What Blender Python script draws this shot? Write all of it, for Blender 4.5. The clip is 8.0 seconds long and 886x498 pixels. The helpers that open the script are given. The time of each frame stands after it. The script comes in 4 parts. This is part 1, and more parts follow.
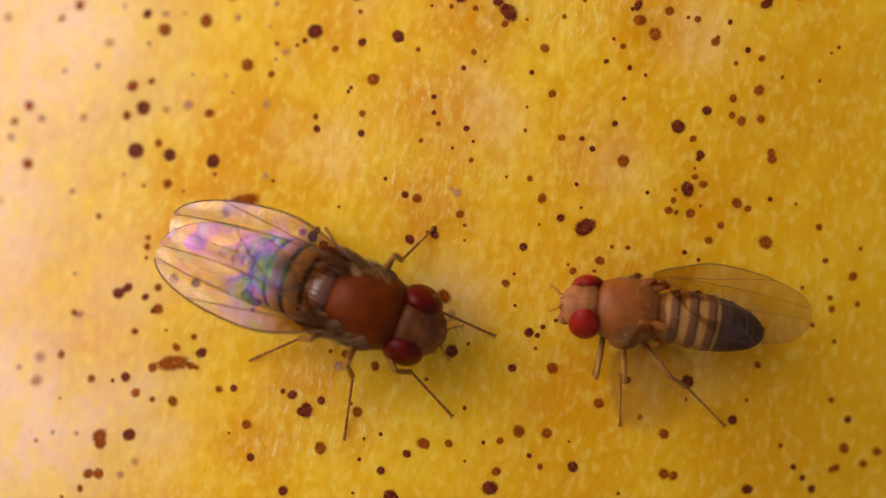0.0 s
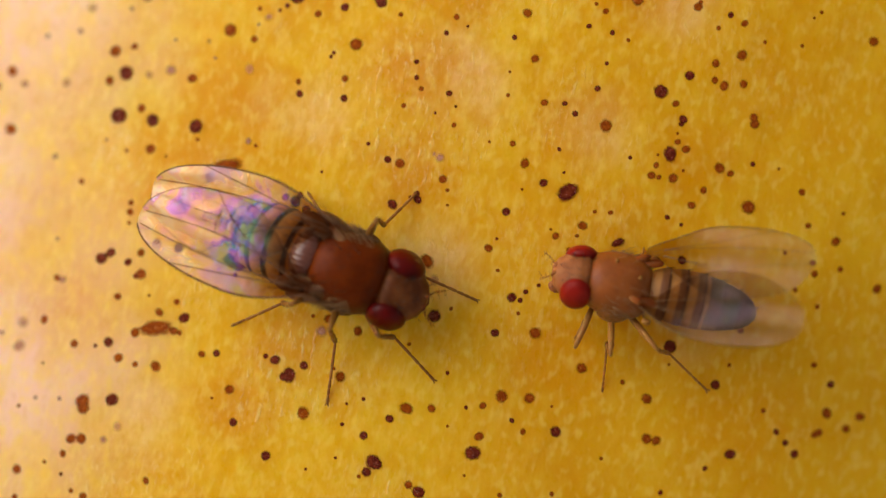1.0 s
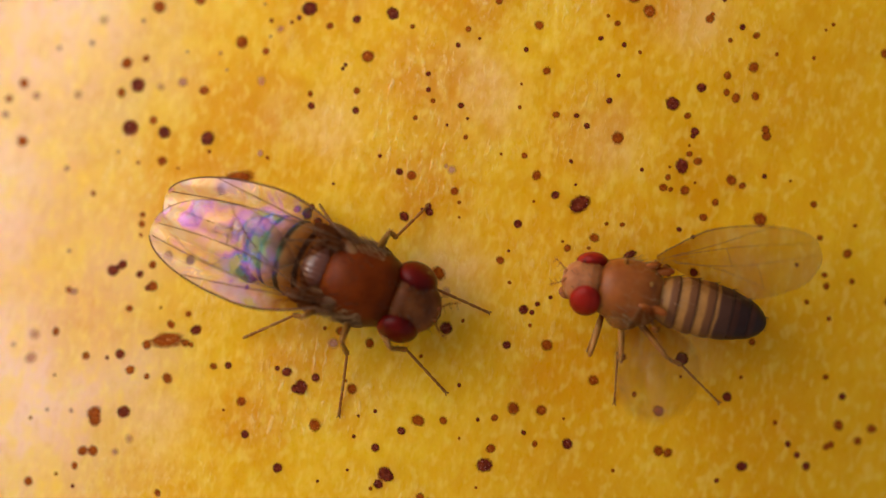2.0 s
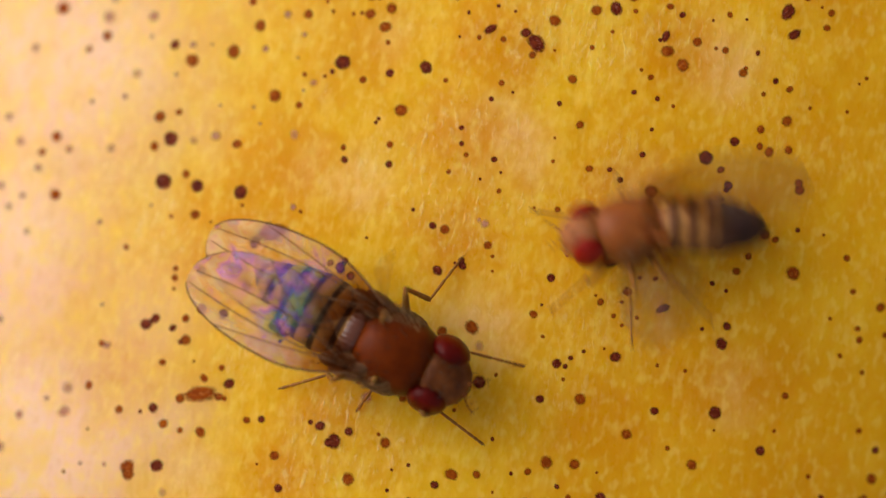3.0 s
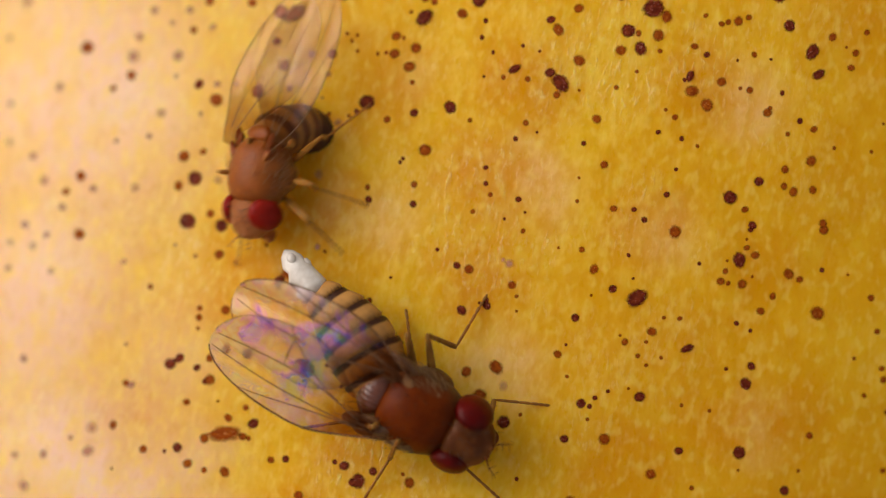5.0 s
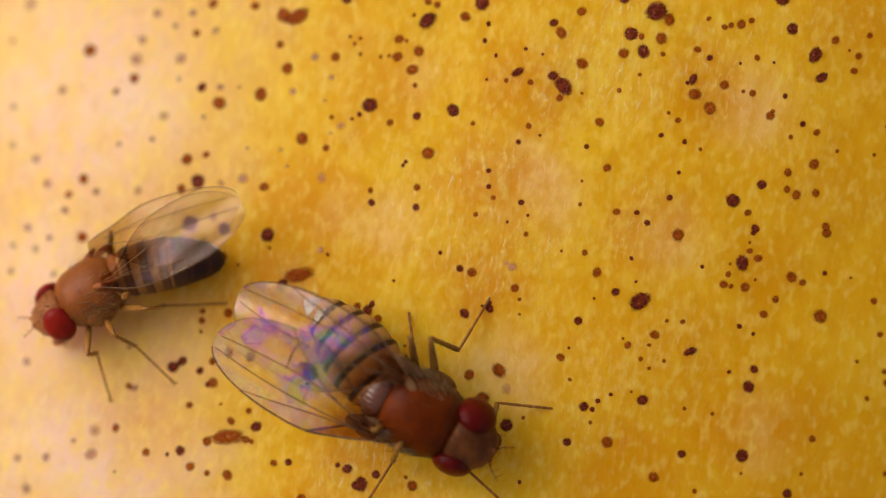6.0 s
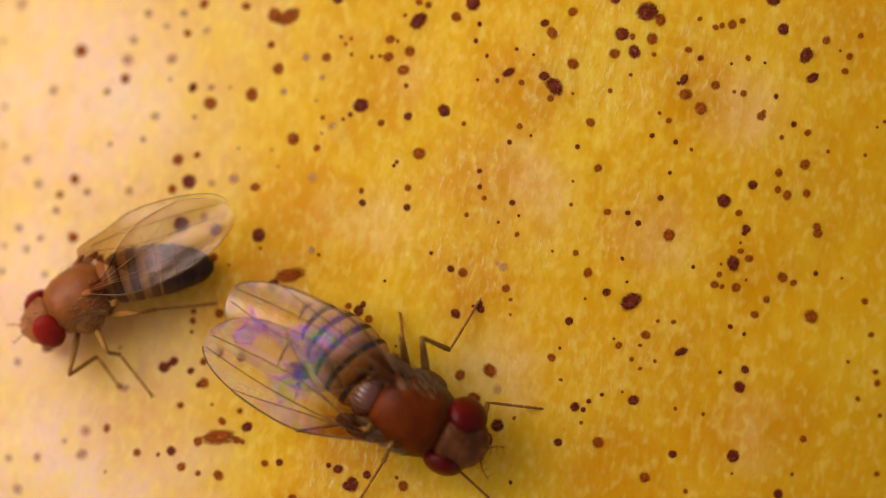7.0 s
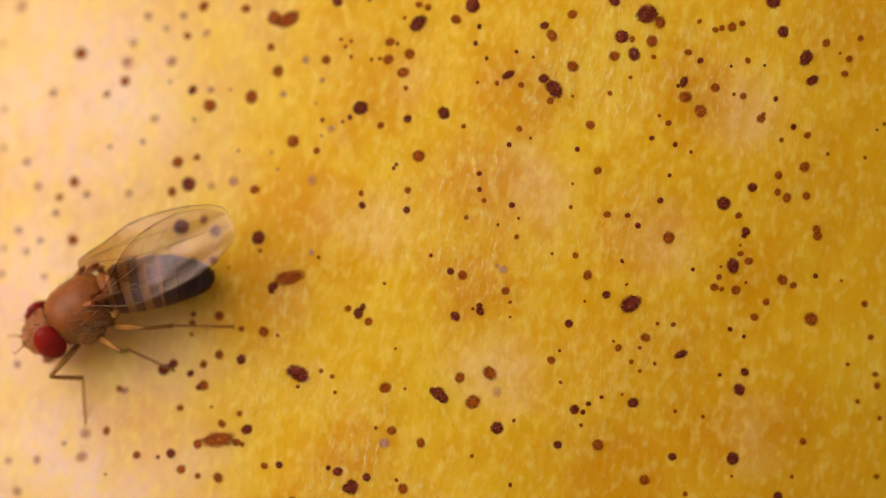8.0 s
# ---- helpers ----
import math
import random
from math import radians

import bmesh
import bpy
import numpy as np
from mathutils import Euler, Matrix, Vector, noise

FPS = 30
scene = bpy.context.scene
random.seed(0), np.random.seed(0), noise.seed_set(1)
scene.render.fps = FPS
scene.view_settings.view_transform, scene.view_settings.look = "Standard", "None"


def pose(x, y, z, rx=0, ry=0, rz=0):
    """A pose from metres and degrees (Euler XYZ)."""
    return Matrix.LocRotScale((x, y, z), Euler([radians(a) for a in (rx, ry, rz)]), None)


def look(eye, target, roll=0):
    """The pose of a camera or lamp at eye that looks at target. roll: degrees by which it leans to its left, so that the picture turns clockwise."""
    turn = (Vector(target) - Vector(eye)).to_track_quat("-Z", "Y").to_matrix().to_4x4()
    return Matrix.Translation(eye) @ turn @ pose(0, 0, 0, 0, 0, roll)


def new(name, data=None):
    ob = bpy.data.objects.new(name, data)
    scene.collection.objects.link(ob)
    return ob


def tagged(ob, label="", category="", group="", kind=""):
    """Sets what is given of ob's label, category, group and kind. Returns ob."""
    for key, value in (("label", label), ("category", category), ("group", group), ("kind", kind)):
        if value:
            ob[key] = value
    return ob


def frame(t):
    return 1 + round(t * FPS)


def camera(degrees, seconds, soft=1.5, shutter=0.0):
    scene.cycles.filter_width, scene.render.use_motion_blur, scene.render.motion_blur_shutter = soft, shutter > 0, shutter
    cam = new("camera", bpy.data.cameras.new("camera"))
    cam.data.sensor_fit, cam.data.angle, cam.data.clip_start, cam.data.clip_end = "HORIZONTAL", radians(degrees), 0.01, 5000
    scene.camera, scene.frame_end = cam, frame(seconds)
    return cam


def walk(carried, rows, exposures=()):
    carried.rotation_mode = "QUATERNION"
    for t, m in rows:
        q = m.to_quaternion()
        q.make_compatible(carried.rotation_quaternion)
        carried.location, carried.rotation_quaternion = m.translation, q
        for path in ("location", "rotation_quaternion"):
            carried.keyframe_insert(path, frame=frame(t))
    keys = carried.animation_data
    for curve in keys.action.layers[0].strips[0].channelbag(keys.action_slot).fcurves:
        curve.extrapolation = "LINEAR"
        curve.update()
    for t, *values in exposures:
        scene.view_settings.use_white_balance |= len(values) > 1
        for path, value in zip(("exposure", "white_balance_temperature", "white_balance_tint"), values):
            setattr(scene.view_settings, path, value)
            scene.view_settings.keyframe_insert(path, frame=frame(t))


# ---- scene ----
MM = 0.001
cam = camera(6.0, 8.0, soft=1.0, shutter=0.5)
cam.data.dof.use_dof = True
cam.data.dof.focus_distance = 0.09048
cam.data.dof.aperture_fstop = 58.0

# Slow drift of the camera over the peel: seconds, millimetres to the right, millimetres upwards.
DRIFT = [(0.0, 0.488, -0.824), (0.5, 0.579, -1.006), (1.0, 0.673, -1.200), (1.2, 0.700, -1.273),
         (1.75, 0.620, -1.165), (2.3, 0.448, -0.927), (2.5, 0.376, -0.806), (2.9, 0.236, -0.558),
         (3.0, 0.191, -0.491), (3.1, 0.158, -0.439), (3.2, 0.115, -0.370), (3.5, 0.018, -0.197),
         (3.7, -0.050, -0.082), (4.0, -0.055, -0.076), (4.5, -0.055, -0.076), (5.2, -0.075, -0.055),
         (5.8, -0.088, -0.036), (6.0, -0.100, -0.030), (6.5, -0.094, -0.012), (6.8, -0.045, -0.020),
         (7.0, -0.003, -0.027), (7.3, -0.012, -0.036), (7.4, 0.018, 0.009), (7.5, 0.018, 0.003),
         (7.7, -0.006, -0.006), (8.0, 0.0, 0.0)]
walk(cam, [(t, pose(x * MM, y * MM, 90.65 * MM)) for t, x, y in DRIFT],
     exposures=[(0.0, -0.28), (3.1, -0.28), (3.5, -0.38), (4.7, -0.38), (5.8, -0.32), (8.0, -0.32)])

# ---- light ----
world = bpy.data.worlds.new("soft_sky")
scene.world = world
world.use_nodes = True
wn, wl = world.node_tree.nodes, world.node_tree.links
sky = wn.new("ShaderNodeTexSky")
sky.sky_type, sky.sun_disc = "NISHITA", False
sky.sun_elevation, sky.sun_rotation = radians(33), radians(-60)
sky.dust_density, sky.air_density, sky.ozone_density = 4.0, 1.0, 0.6
mute = wn.new("ShaderNodeHueSaturation")
mute.inputs["Saturation"].default_value = 0.12
wl.new(sky.outputs["Color"], mute.inputs["Color"])
wl.new(mute.outputs["Color"], wn["Background"].inputs["Color"])
wn["Background"].inputs["Strength"].default_value = 0.158
sun_data = bpy.data.lights.new("sun", "SUN")
sun_data.energy, sun_data.angle, sun_data.color = 1.55, radians(70), (1.0, 0.92, 0.83)
sun = new("sun", sun_data)
sun.matrix_world = look((-0.66, 0.34, 0.41), (0, 0, 0))


# ---- shape of the peel ----
CREST, LEAN, RADIUS, BEND = Vector((1.6, -0.8)), radians(63), 15.5, 220.0


def across(x, y):
    """Distance along and across the banana's length, from its crest."""
    dx, dy = x - CREST.x, y - CREST.y
    along = dx * math.cos(LEAN) + dy * math.sin(LEAN)
    side = dx * math.sin(LEAN) - dy * math.cos(LEAN)
    return along, side + along * along / BEND


def relief(along, side):
    """Fine unevenness of the peel in millimetres."""
    n = 0.020 * noise.noise((along * 0.5, side * 0.8, 3.1)) + 0.006 * noise.noise((along * 1.8, side * 4.5, 9.0))
    return n + 0.0035 * noise.noise((along * 7.0, side * 11.0, 1.7))


def height(x, y):
    along, side = across(x, y)
    return math.sqrt(RADIUS * RADIUS - min(side * side, 230.0)) - RADIUS + relief(along, side)


def upright(x, y):
    """Turn that stands a thing upright on the peel at (x, y)."""
    along, side = across(x, y)
    nx, ny = side * math.sin(LEAN) / RADIUS, -side * math.cos(LEAN) / RADIUS
    n = Vector((nx, ny, math.sqrt(max(0.01, 1 - nx * nx - ny * ny))))
    return Vector((0, 0, 1)).rotation_difference(n).to_matrix().to_4x4()


# ---- materials ----
class Nodes:
    """Short hand for building a node material."""

    def __init__(self, name):
        self.m = bpy.data.materials.new(name)
        self.m.use_nodes = True
        self.n, self.l = self.m.node_tree.nodes, self.m.node_tree.links
        self.p = self.n["Principled BSDF"]

    def put(self, socket, value):
        if isinstance(value, bpy.types.NodeSocket):
            self.l.new(value, socket)
        elif socket.type == "RGBA" and len(value) == 3:
            socket.default_value = (*value, 1)
        else:
            socket.default_value = value

    def coords(self, scale=(1, 1, 1)):
        """Object space in millimetres."""
        c, s = self.n.new("ShaderNodeTexCoord"), self.n.new("ShaderNodeVectorMath")
        s.operation = "MULTIPLY"
        self.l.new(c.outputs["Object"], s.inputs[0])
        s.inputs[1].default_value = [1000 * k for k in scale]
        return s.outputs[0]

    def noise(self, co, scale, detail=3.0, rough=0.55, distort=0.0):
        t = self.n.new("ShaderNodeTexNoise")
        self.l.new(co, t.inputs["Vector"])
        t.inputs["Scale"].default_value, t.inputs["Detail"].default_value = scale, detail
        t.inputs["Roughness"].default_value, t.inputs["Distortion"].default_value = rough, distort
        return t.outputs["Fac"]

    def cells(self, co, scale, feature="F1"):
        t = self.n.new("ShaderNodeTexVoronoi")
        t.feature = feature
        self.l.new(co, t.inputs["Vector"])
        t.inputs["Scale"].default_value = scale
        return t.outputs["Distance"]

    def math(self, op, a, b=0.0, c=0.0):
        t = self.n.new("ShaderNodeMath")
        t.operation = op
        for k, v in enumerate((a, b, c)):
            self.put(t.inputs[k], v)
        return t.outputs[0]

    def axis(self, co, k):
        t = self.n.new("ShaderNodeSeparateXYZ")
        self.l.new(co, t.inputs[0])
        return t.outputs[k]

    def span(self, v, lo, hi, a=0.0, b=1.0):
        t = self.n.new("ShaderNodeMapRange")
        t.interpolation_type = "SMOOTHSTEP"
        for k, x in enumerate((v, lo, hi, a, b)):
            self.put(t.inputs[k], x)
        return t.outputs[0]

    def mix(self, f, a, b):
        t = self.n.new("ShaderNodeMix")
        t.data_type = "RGBA"
        self.put(t.inputs[0], f), self.put(t.inputs[6], a), self.put(t.inputs[7], b)
        return t.outputs[2]

    def ramp(self, f, stops):
        t = self.n.new("ShaderNodeValToRGB")
        e = t.color_ramp.elements
        while len(e) < len(stops):
            e.new(0.5)
        for k, (at, c) in enumerate(stops):
            e[k].position, e[k].color = at, (*c, 1)
        self.put(t.inputs[0], f)
        return t.outputs[0]

    def bump(self, h, depth_mm, strength=1.0):
        t = self.n.new("ShaderNodeBump")
        t.inputs["Distance"].default_value, t.inputs["Strength"].default_value = depth_mm * MM, strength
        self.put(t.inputs["Height"], h)
        self.l.new(t.outputs[0], self.p.inputs["Normal"])

    def chance(self):
        return self.n.new("ShaderNodeObjectInfo").outputs["Random"]

    def set(self, **values):
        for key, v in values.items():
            self.put(self.p.inputs[key.replace("_", " ")], v)
        return self

    def veil(self, alpha, over=None):
        """Lets what lies beneath show through, by alpha."""
        mix, clear = self.n.new("ShaderNodeMixShader"), self.n.new("ShaderNodeBsdfTransparent")
        self.put(mix.inputs[0], alpha)
        self.l.new(clear.outputs[0], mix.inputs[1])
        self.l.new(over or self.p.outputs[0], mix.inputs[2])
        self.l.new(mix.outputs[0], self.n["Material Output"].inputs["Surface"])
        return self


# Amber and pale stains and a painted haze of the peel: x, y, radius in millimetres, strength.
AMBER = [(0.40, 0.70, 0.52, 0.92), (0.75, 1.65, 0.48, 1.00), (-0.80, 1.70, 0.57, 0.80), (-2.15, -0.35, 0.69, 1.00), (-1.70, 0.45, 0.57, 1.00), (-3.65, -1.85, 0.57, 0.80),
    (-3.10, 2.10, 0.46, 0.80), (2.70, 1.65, 0.48, 0.92), (2.74, -1.99, 0.57, 0.80), (3.72, -1.84, 0.52, 0.92), (0.35, -0.40, 0.52, 0.80), (-0.95, -2.15, 0.46, 0.69),
    (3.34, -0.25, 0.52, 0.80), (-3.99, 0.60, 0.40, 0.69), (1.94, -2.39, 0.63, 0.92), (-1.60, -2.90, 0.46, 0.80), (2.10, 0.15, 0.46, 0.57), (4.38, 2.39, 0.69, 0.57),
    (2.79, -1.79, 1.30, 0.55), (3.96, -2.77, 1.20, 0.55), (3.88, 0.60, 1.00, 0.40), (1.40, -0.90, 0.80, 0.35), (1.89, -3.28, 0.90, 0.50)]
PALE = [(-0.45, 1.80, 0.30, 0.80), (0.90, 0.70, 0.42, 0.80), (-1.35, 0.35, 0.35, 0.80), (3.14, 1.50, 0.38, 0.80), (3.33, -1.94, 0.38, 0.70), (2.35, 0.05, 0.35, 0.60),
    (0.60, -1.30, 0.40, 0.70), (-0.75, 0.30, 0.32, 0.70), (-4.09, 1.50, 0.40, 0.70), (-2.60, -3.00, 0.35, 0.80), (-1.20, 2.30, 0.40, 0.60), (-3.30, -2.10, 0.45, 0.50)]
# Bright pinkish haze of light on the left side, painted as colour.
LEFT_HAZE = [(-4.58, 1.89, 1.80, 0.95), (-4.89, -0.40, 1.40, 0.95), (-2.90, 2.60, 1.00, 0.50), (-4.20, -1.60, 1.00, 0.55), (-3.00, 1.00, 0.80, 0.45), (-4.30, -2.50, 1.30, 0.80),
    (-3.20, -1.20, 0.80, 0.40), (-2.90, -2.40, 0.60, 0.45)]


def peel_material():
    k = Nodes("banana_peel")
    co = k.coords()
    turn = k.n.new("ShaderNodeVectorRotate")
    turn.rotation_type = "Z_AXIS"
    turn.inputs["Angle"].default_value = radians(-17)
    k.l.new(co, turn.inputs["Vector"])

    def stretch(x, y):
        s = k.n.new("ShaderNodeVectorMath")
        s.operation = "MULTIPLY"
        k.l.new(turn.outputs[0], s.inputs[0])
        s.inputs[1].default_value = (x, y, y)
        return s.outputs[0]

    fine = stretch(0.78, 1.2)
    warp = k.n.new("ShaderNodeTexNoise")
    k.l.new(co, warp.inputs["Vector"])
    warp.inputs["Scale"].default_value, warp.inputs["Detail"].default_value = 2.0, 2.0
    bent = k.n.new("ShaderNodeVectorMath")
    bent.operation = "MULTIPLY_ADD"
    k.l.new(warp.outputs["Color"], bent.inputs[0])
    bent.inputs[1].default_value = (0.55, 0.55, 0.0)
    k.l.new(co, bent.inputs[2])

    def stain_or_haze(rows):
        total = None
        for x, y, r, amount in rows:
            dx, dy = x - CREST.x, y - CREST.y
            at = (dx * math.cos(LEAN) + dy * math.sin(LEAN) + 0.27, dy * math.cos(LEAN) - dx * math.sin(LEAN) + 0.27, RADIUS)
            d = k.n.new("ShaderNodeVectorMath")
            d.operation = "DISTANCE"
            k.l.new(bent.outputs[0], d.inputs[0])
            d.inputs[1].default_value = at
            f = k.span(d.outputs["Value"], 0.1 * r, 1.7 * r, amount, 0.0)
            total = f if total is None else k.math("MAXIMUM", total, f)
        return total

    broad = k.noise(co, 0.8, 2.0, 0.5, 0.4)
    blot = k.noise(co, 2.4, 2.0, 0.5)
    mottle = k.noise(fine, 2.4, 2.0, 0.5)
    soft = k.noise(fine, 6.5, 2.0, 0.5)
    grain = k.noise(fine, 15.0, 2.0, 0.55)
    zone = k.math("MAXIMUM", k.span(k.noise(co, 1.0, 2.0, 0.5), 0.46, 0.66, 0.12, 1.0), stain_or_haze(PALE))
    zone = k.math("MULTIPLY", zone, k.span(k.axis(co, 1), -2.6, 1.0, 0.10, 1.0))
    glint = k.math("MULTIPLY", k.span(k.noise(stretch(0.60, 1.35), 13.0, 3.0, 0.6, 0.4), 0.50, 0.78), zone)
    cell = k.span(k.noise(fine, 9.0, 1.0, 0.5), 0.46, 0.80)
    col = k.mix(k.span(broad, 0.38, 0.68), (0.71, 0.382, 0.007), (0.68, 0.335, 0.004))
    # light haze towards the left, mixed into the base colour
    col = k.mix(stain_or_haze(LEFT_HAZE), col, (0.86, 0.58, 0.54))
    col = k.mix(k.span(mottle, 0.44, 0.68, 0, 0.38), col, (0.78, 0.47, 0.020))
    calm = k.span(k.axis(co, 1), -3.0, 1.5, 0.40, 1.0)
    col = k.mix(k.math("MULTIPLY", k.span(soft, 0.42, 0.78, 0, 0.55), calm), col, (0.82, 0.53, 0.055))
    col = k.mix(k.math("MULTIPLY", k.span(soft, 0.46, 0.30, 0, 0.22), calm), col, (0.64, 0.30, 0.003))
    col = k.mix(k.span(blot, 0.60, 0.80, 0, 0.25), col, (0.63, 0.27, 0.003))
    col = k.mix(k.math("MULTIPLY", stain_or_haze(PALE), k.span(soft, 0.3, 0.7, 0.30, 0.75)), col, (0.85, 0.52, 0.26))
    col = k.mix(k.math("MULTIPLY", k.math("MINIMUM", k.math("MULTIPLY", stain_or_haze(AMBER), 1.3), 1.0), k.span(soft, 0.3, 0.7, 0.95, 0.70)), col, (0.63, 0.258, 0.0005))
    col = k.mix(k.math("MULTIPLY", cell, 0.34), col, (0.88, 0.64, 0.14))
    # small highlights painted into the colour, besides their bump and lower roughness
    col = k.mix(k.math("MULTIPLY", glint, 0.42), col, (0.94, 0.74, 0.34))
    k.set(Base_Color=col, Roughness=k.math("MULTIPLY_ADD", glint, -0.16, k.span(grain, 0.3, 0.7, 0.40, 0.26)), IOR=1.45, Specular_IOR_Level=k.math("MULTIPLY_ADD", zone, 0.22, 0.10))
    lift = k.math("ADD", k.math("MULTIPLY", soft, 0.70), k.math("ADD", k.math("MULTIPLY", grain, 0.26), k.math("MULTIPLY", glint, 0.42)))
    k.bump(lift, 0.012, 1.0)
    k.set(Subsurface_Weight=0.55, Subsurface_Scale=0.0008, Subsurface_Radius=(1.0, 0.55, 0.10))
    return k.m


def spot_material(name, dark, pale, fleck, cover, crust, rim):
    """Dried spot: ragged rim, mottled crust with a few light cracks."""
    k = Nodes(name)
    chance = k.chance()
    shift = k.n.new("ShaderNodeVectorMath")
    shift.operation = "MULTIPLY_ADD"
    unit = k.coords()
    k.l.new(unit, shift.inputs[0])
    shift.inputs[1].default_value = (1, 1, 1)
    k.l.new(k.math("MULTIPLY", chance, 37.0), shift.inputs[2])
    co = shift.outputs[0]
    r = k.n.new("ShaderNodeVectorMath")
    r.operation = "LENGTH"
    k.l.new(unit, r.inputs[0])
    rough, ragged = k.noise(co, 1.8, 3.0, 0.65), k.noise(co, 3.2, 2.0, 0.6)
    cracks = k.noise(co, 4.2, 4.0, 0.7, 0.9)
    ring = k.span(r.outputs["Value"], 0.25, 0.85, 0.55, 0.0)
    col = k.mix(k.math("ADD", k.span(rough, 0.36, 0.66, 0, 0.7), k.math("MULTIPLY", ring, k.math("MULTIPLY", chance, 0.4))), dark, pale)
    col = k.mix(k.span(r.outputs["Value"], 0.55, 0.95, 0.0, 0.30), col, dark)
    col = k.mix(k.span(cracks, 0.58, 0.69, 0, 0.75), col, fleck)
    k.set(Base_Color=col, Roughness=k.span(rough, 0.35, 0.65, 0.45, 0.22), Specular_IOR_Level=0.035)
    k.bump(k.math("ADD", rough, k.math("MULTIPLY", cracks, 0.6)), crust, 1.0)
    edge = k.math("ADD", r.outputs["Value"], k.math("MULTIPLY_ADD", ragged, 0.55, -0.29))
    return k.veil(k.math("MULTIPLY", k.span(edge, rim, 1.08, 1.0, 0.0), k.span(chance, 0, 1, cover * cover, cover))).m


def cuticle_material(name, low, high, sheen=0.42, hairs=14.0, shine=0.2):
    k = Nodes(name)
    co = k.coords()
    mott, fine = k.noise(co, 4.5, 4.0, 0.65), k.noise(co, hairs, 3.0, 0.65)
    k.set(Base_Color=k.mix(k.span(mott, 0.35, 0.7), low, high), Roughness=k.span(fine, 0.3, 0.7, sheen + 0.12, sheen - 0.08))
    k.set(Subsurface_Weight=0.30, Subsurface_Scale=0.00016, Subsurface_Radius=(1.0, 0.4, 0.12), Specular_IOR_Level=shine)
    k.bump(k.math("ADD", fine, k.math("MULTIPLY", mott, 0.25)), 0.011, 0.8)
    return k.m


def thorax_material(name, low, high, flank, sheen, shine, foot, crown):
    """Thorax: smooth red-brown back over duller, downy flanks."""
    k = Nodes(name)
    co = k.coords()
    mott, fine = k.noise(co, 4.5, 4.0, 0.65), k.noise(co, 26.0, 3.0, 0.65)
    back = k.span(k.math("ADD", k.axis(co, 2), k.math("MULTIPLY_ADD", mott, 0.16, -0.08)), foot, crown)
    down = k.mix(k.span(fine, 0.4, 0.62), tuple(0.55 * c for c in flank), flank)
    col = k.mix(back, down, k.mix(k.span(mott, 0.35, 0.7), low, high))
    k.set(Base_Color=col, Roughness=k.span(fine, 0.3, 0.7, sheen + 0.12, sheen - 0.06), Specular_IOR_Level=shine)
    k.set(Subsurface_Weight=0.30, Subsurface_Scale=0.00016, Subsurface_Radius=(1.0, 0.35, 0.08))
    k.bump(k.math("ADD", fine, k.math("MULTIPLY", mott, 0.25)), 0.007, 0.8)
    return k.m


def shield_material(name, low, high):
    """Scutellum: polished, with fine grooves across it."""
    k = Nodes(name)
    co = k.coords()
    groove = k.n.new("ShaderNodeTexWave")
    groove.bands_direction = "Y"
    k.l.new(co, groove.inputs["Vector"])
    groove.inputs["Scale"].default_value, groove.inputs["Distortion"].default_value = 5.5, 1.5
    groove.inputs["Detail Scale"].default_value = 3.0
    k.set(Base_Color=k.mix(k.noise(co, 8.0), low, high), Roughness=0.30, Specular_IOR_Level=0.9)
    k.bump(groove.outputs["Fac"], 0.006, 0.8)
    return k.m


def banded_material(name, body, band, start, sheen=0.4):
    """Abdomen ring: pale cuticle with a dark hind band; local x runs backwards."""
    k = Nodes(name)
    co = k.coords()
    mott = k.noise(co, 5.0, 3.0, 0.6)
    x = k.math("ADD", k.axis(co, 0), k.math("MULTIPLY", mott, 0.045))
    pale = k.mix(k.span(mott, 0.35, 0.7), tuple(c * 0.75 for c in body), body)
    col = k.mix(k.span(x, start, start + 0.03), pale, band)
    k.set(Base_Color=col, Roughness=sheen, Specular_IOR_Level=0.16)
    k.bump(k.noise(co, 16.0, 2.0), 0.008, 0.6)
    return k.m


def eye_material(name, low, high):
    k = Nodes(name)
    co = k.coords()
    facets = k.cells(co, 44.0)
    mott = k.noise(co, 4.0, 2.0)
    k.set(Base_Color=k.mix(k.span(mott, 0.3, 0.7), low, high), Roughness=0.34, Specular_IOR_Level=0.10)
    k.set(Subsurface_Weight=0.5, Subsurface_Scale=0.00022, Subsurface_Radius=(1.0, 0.12, 0.05))
    k.bump(facets, 0.0035, 0.8)
    return k.m


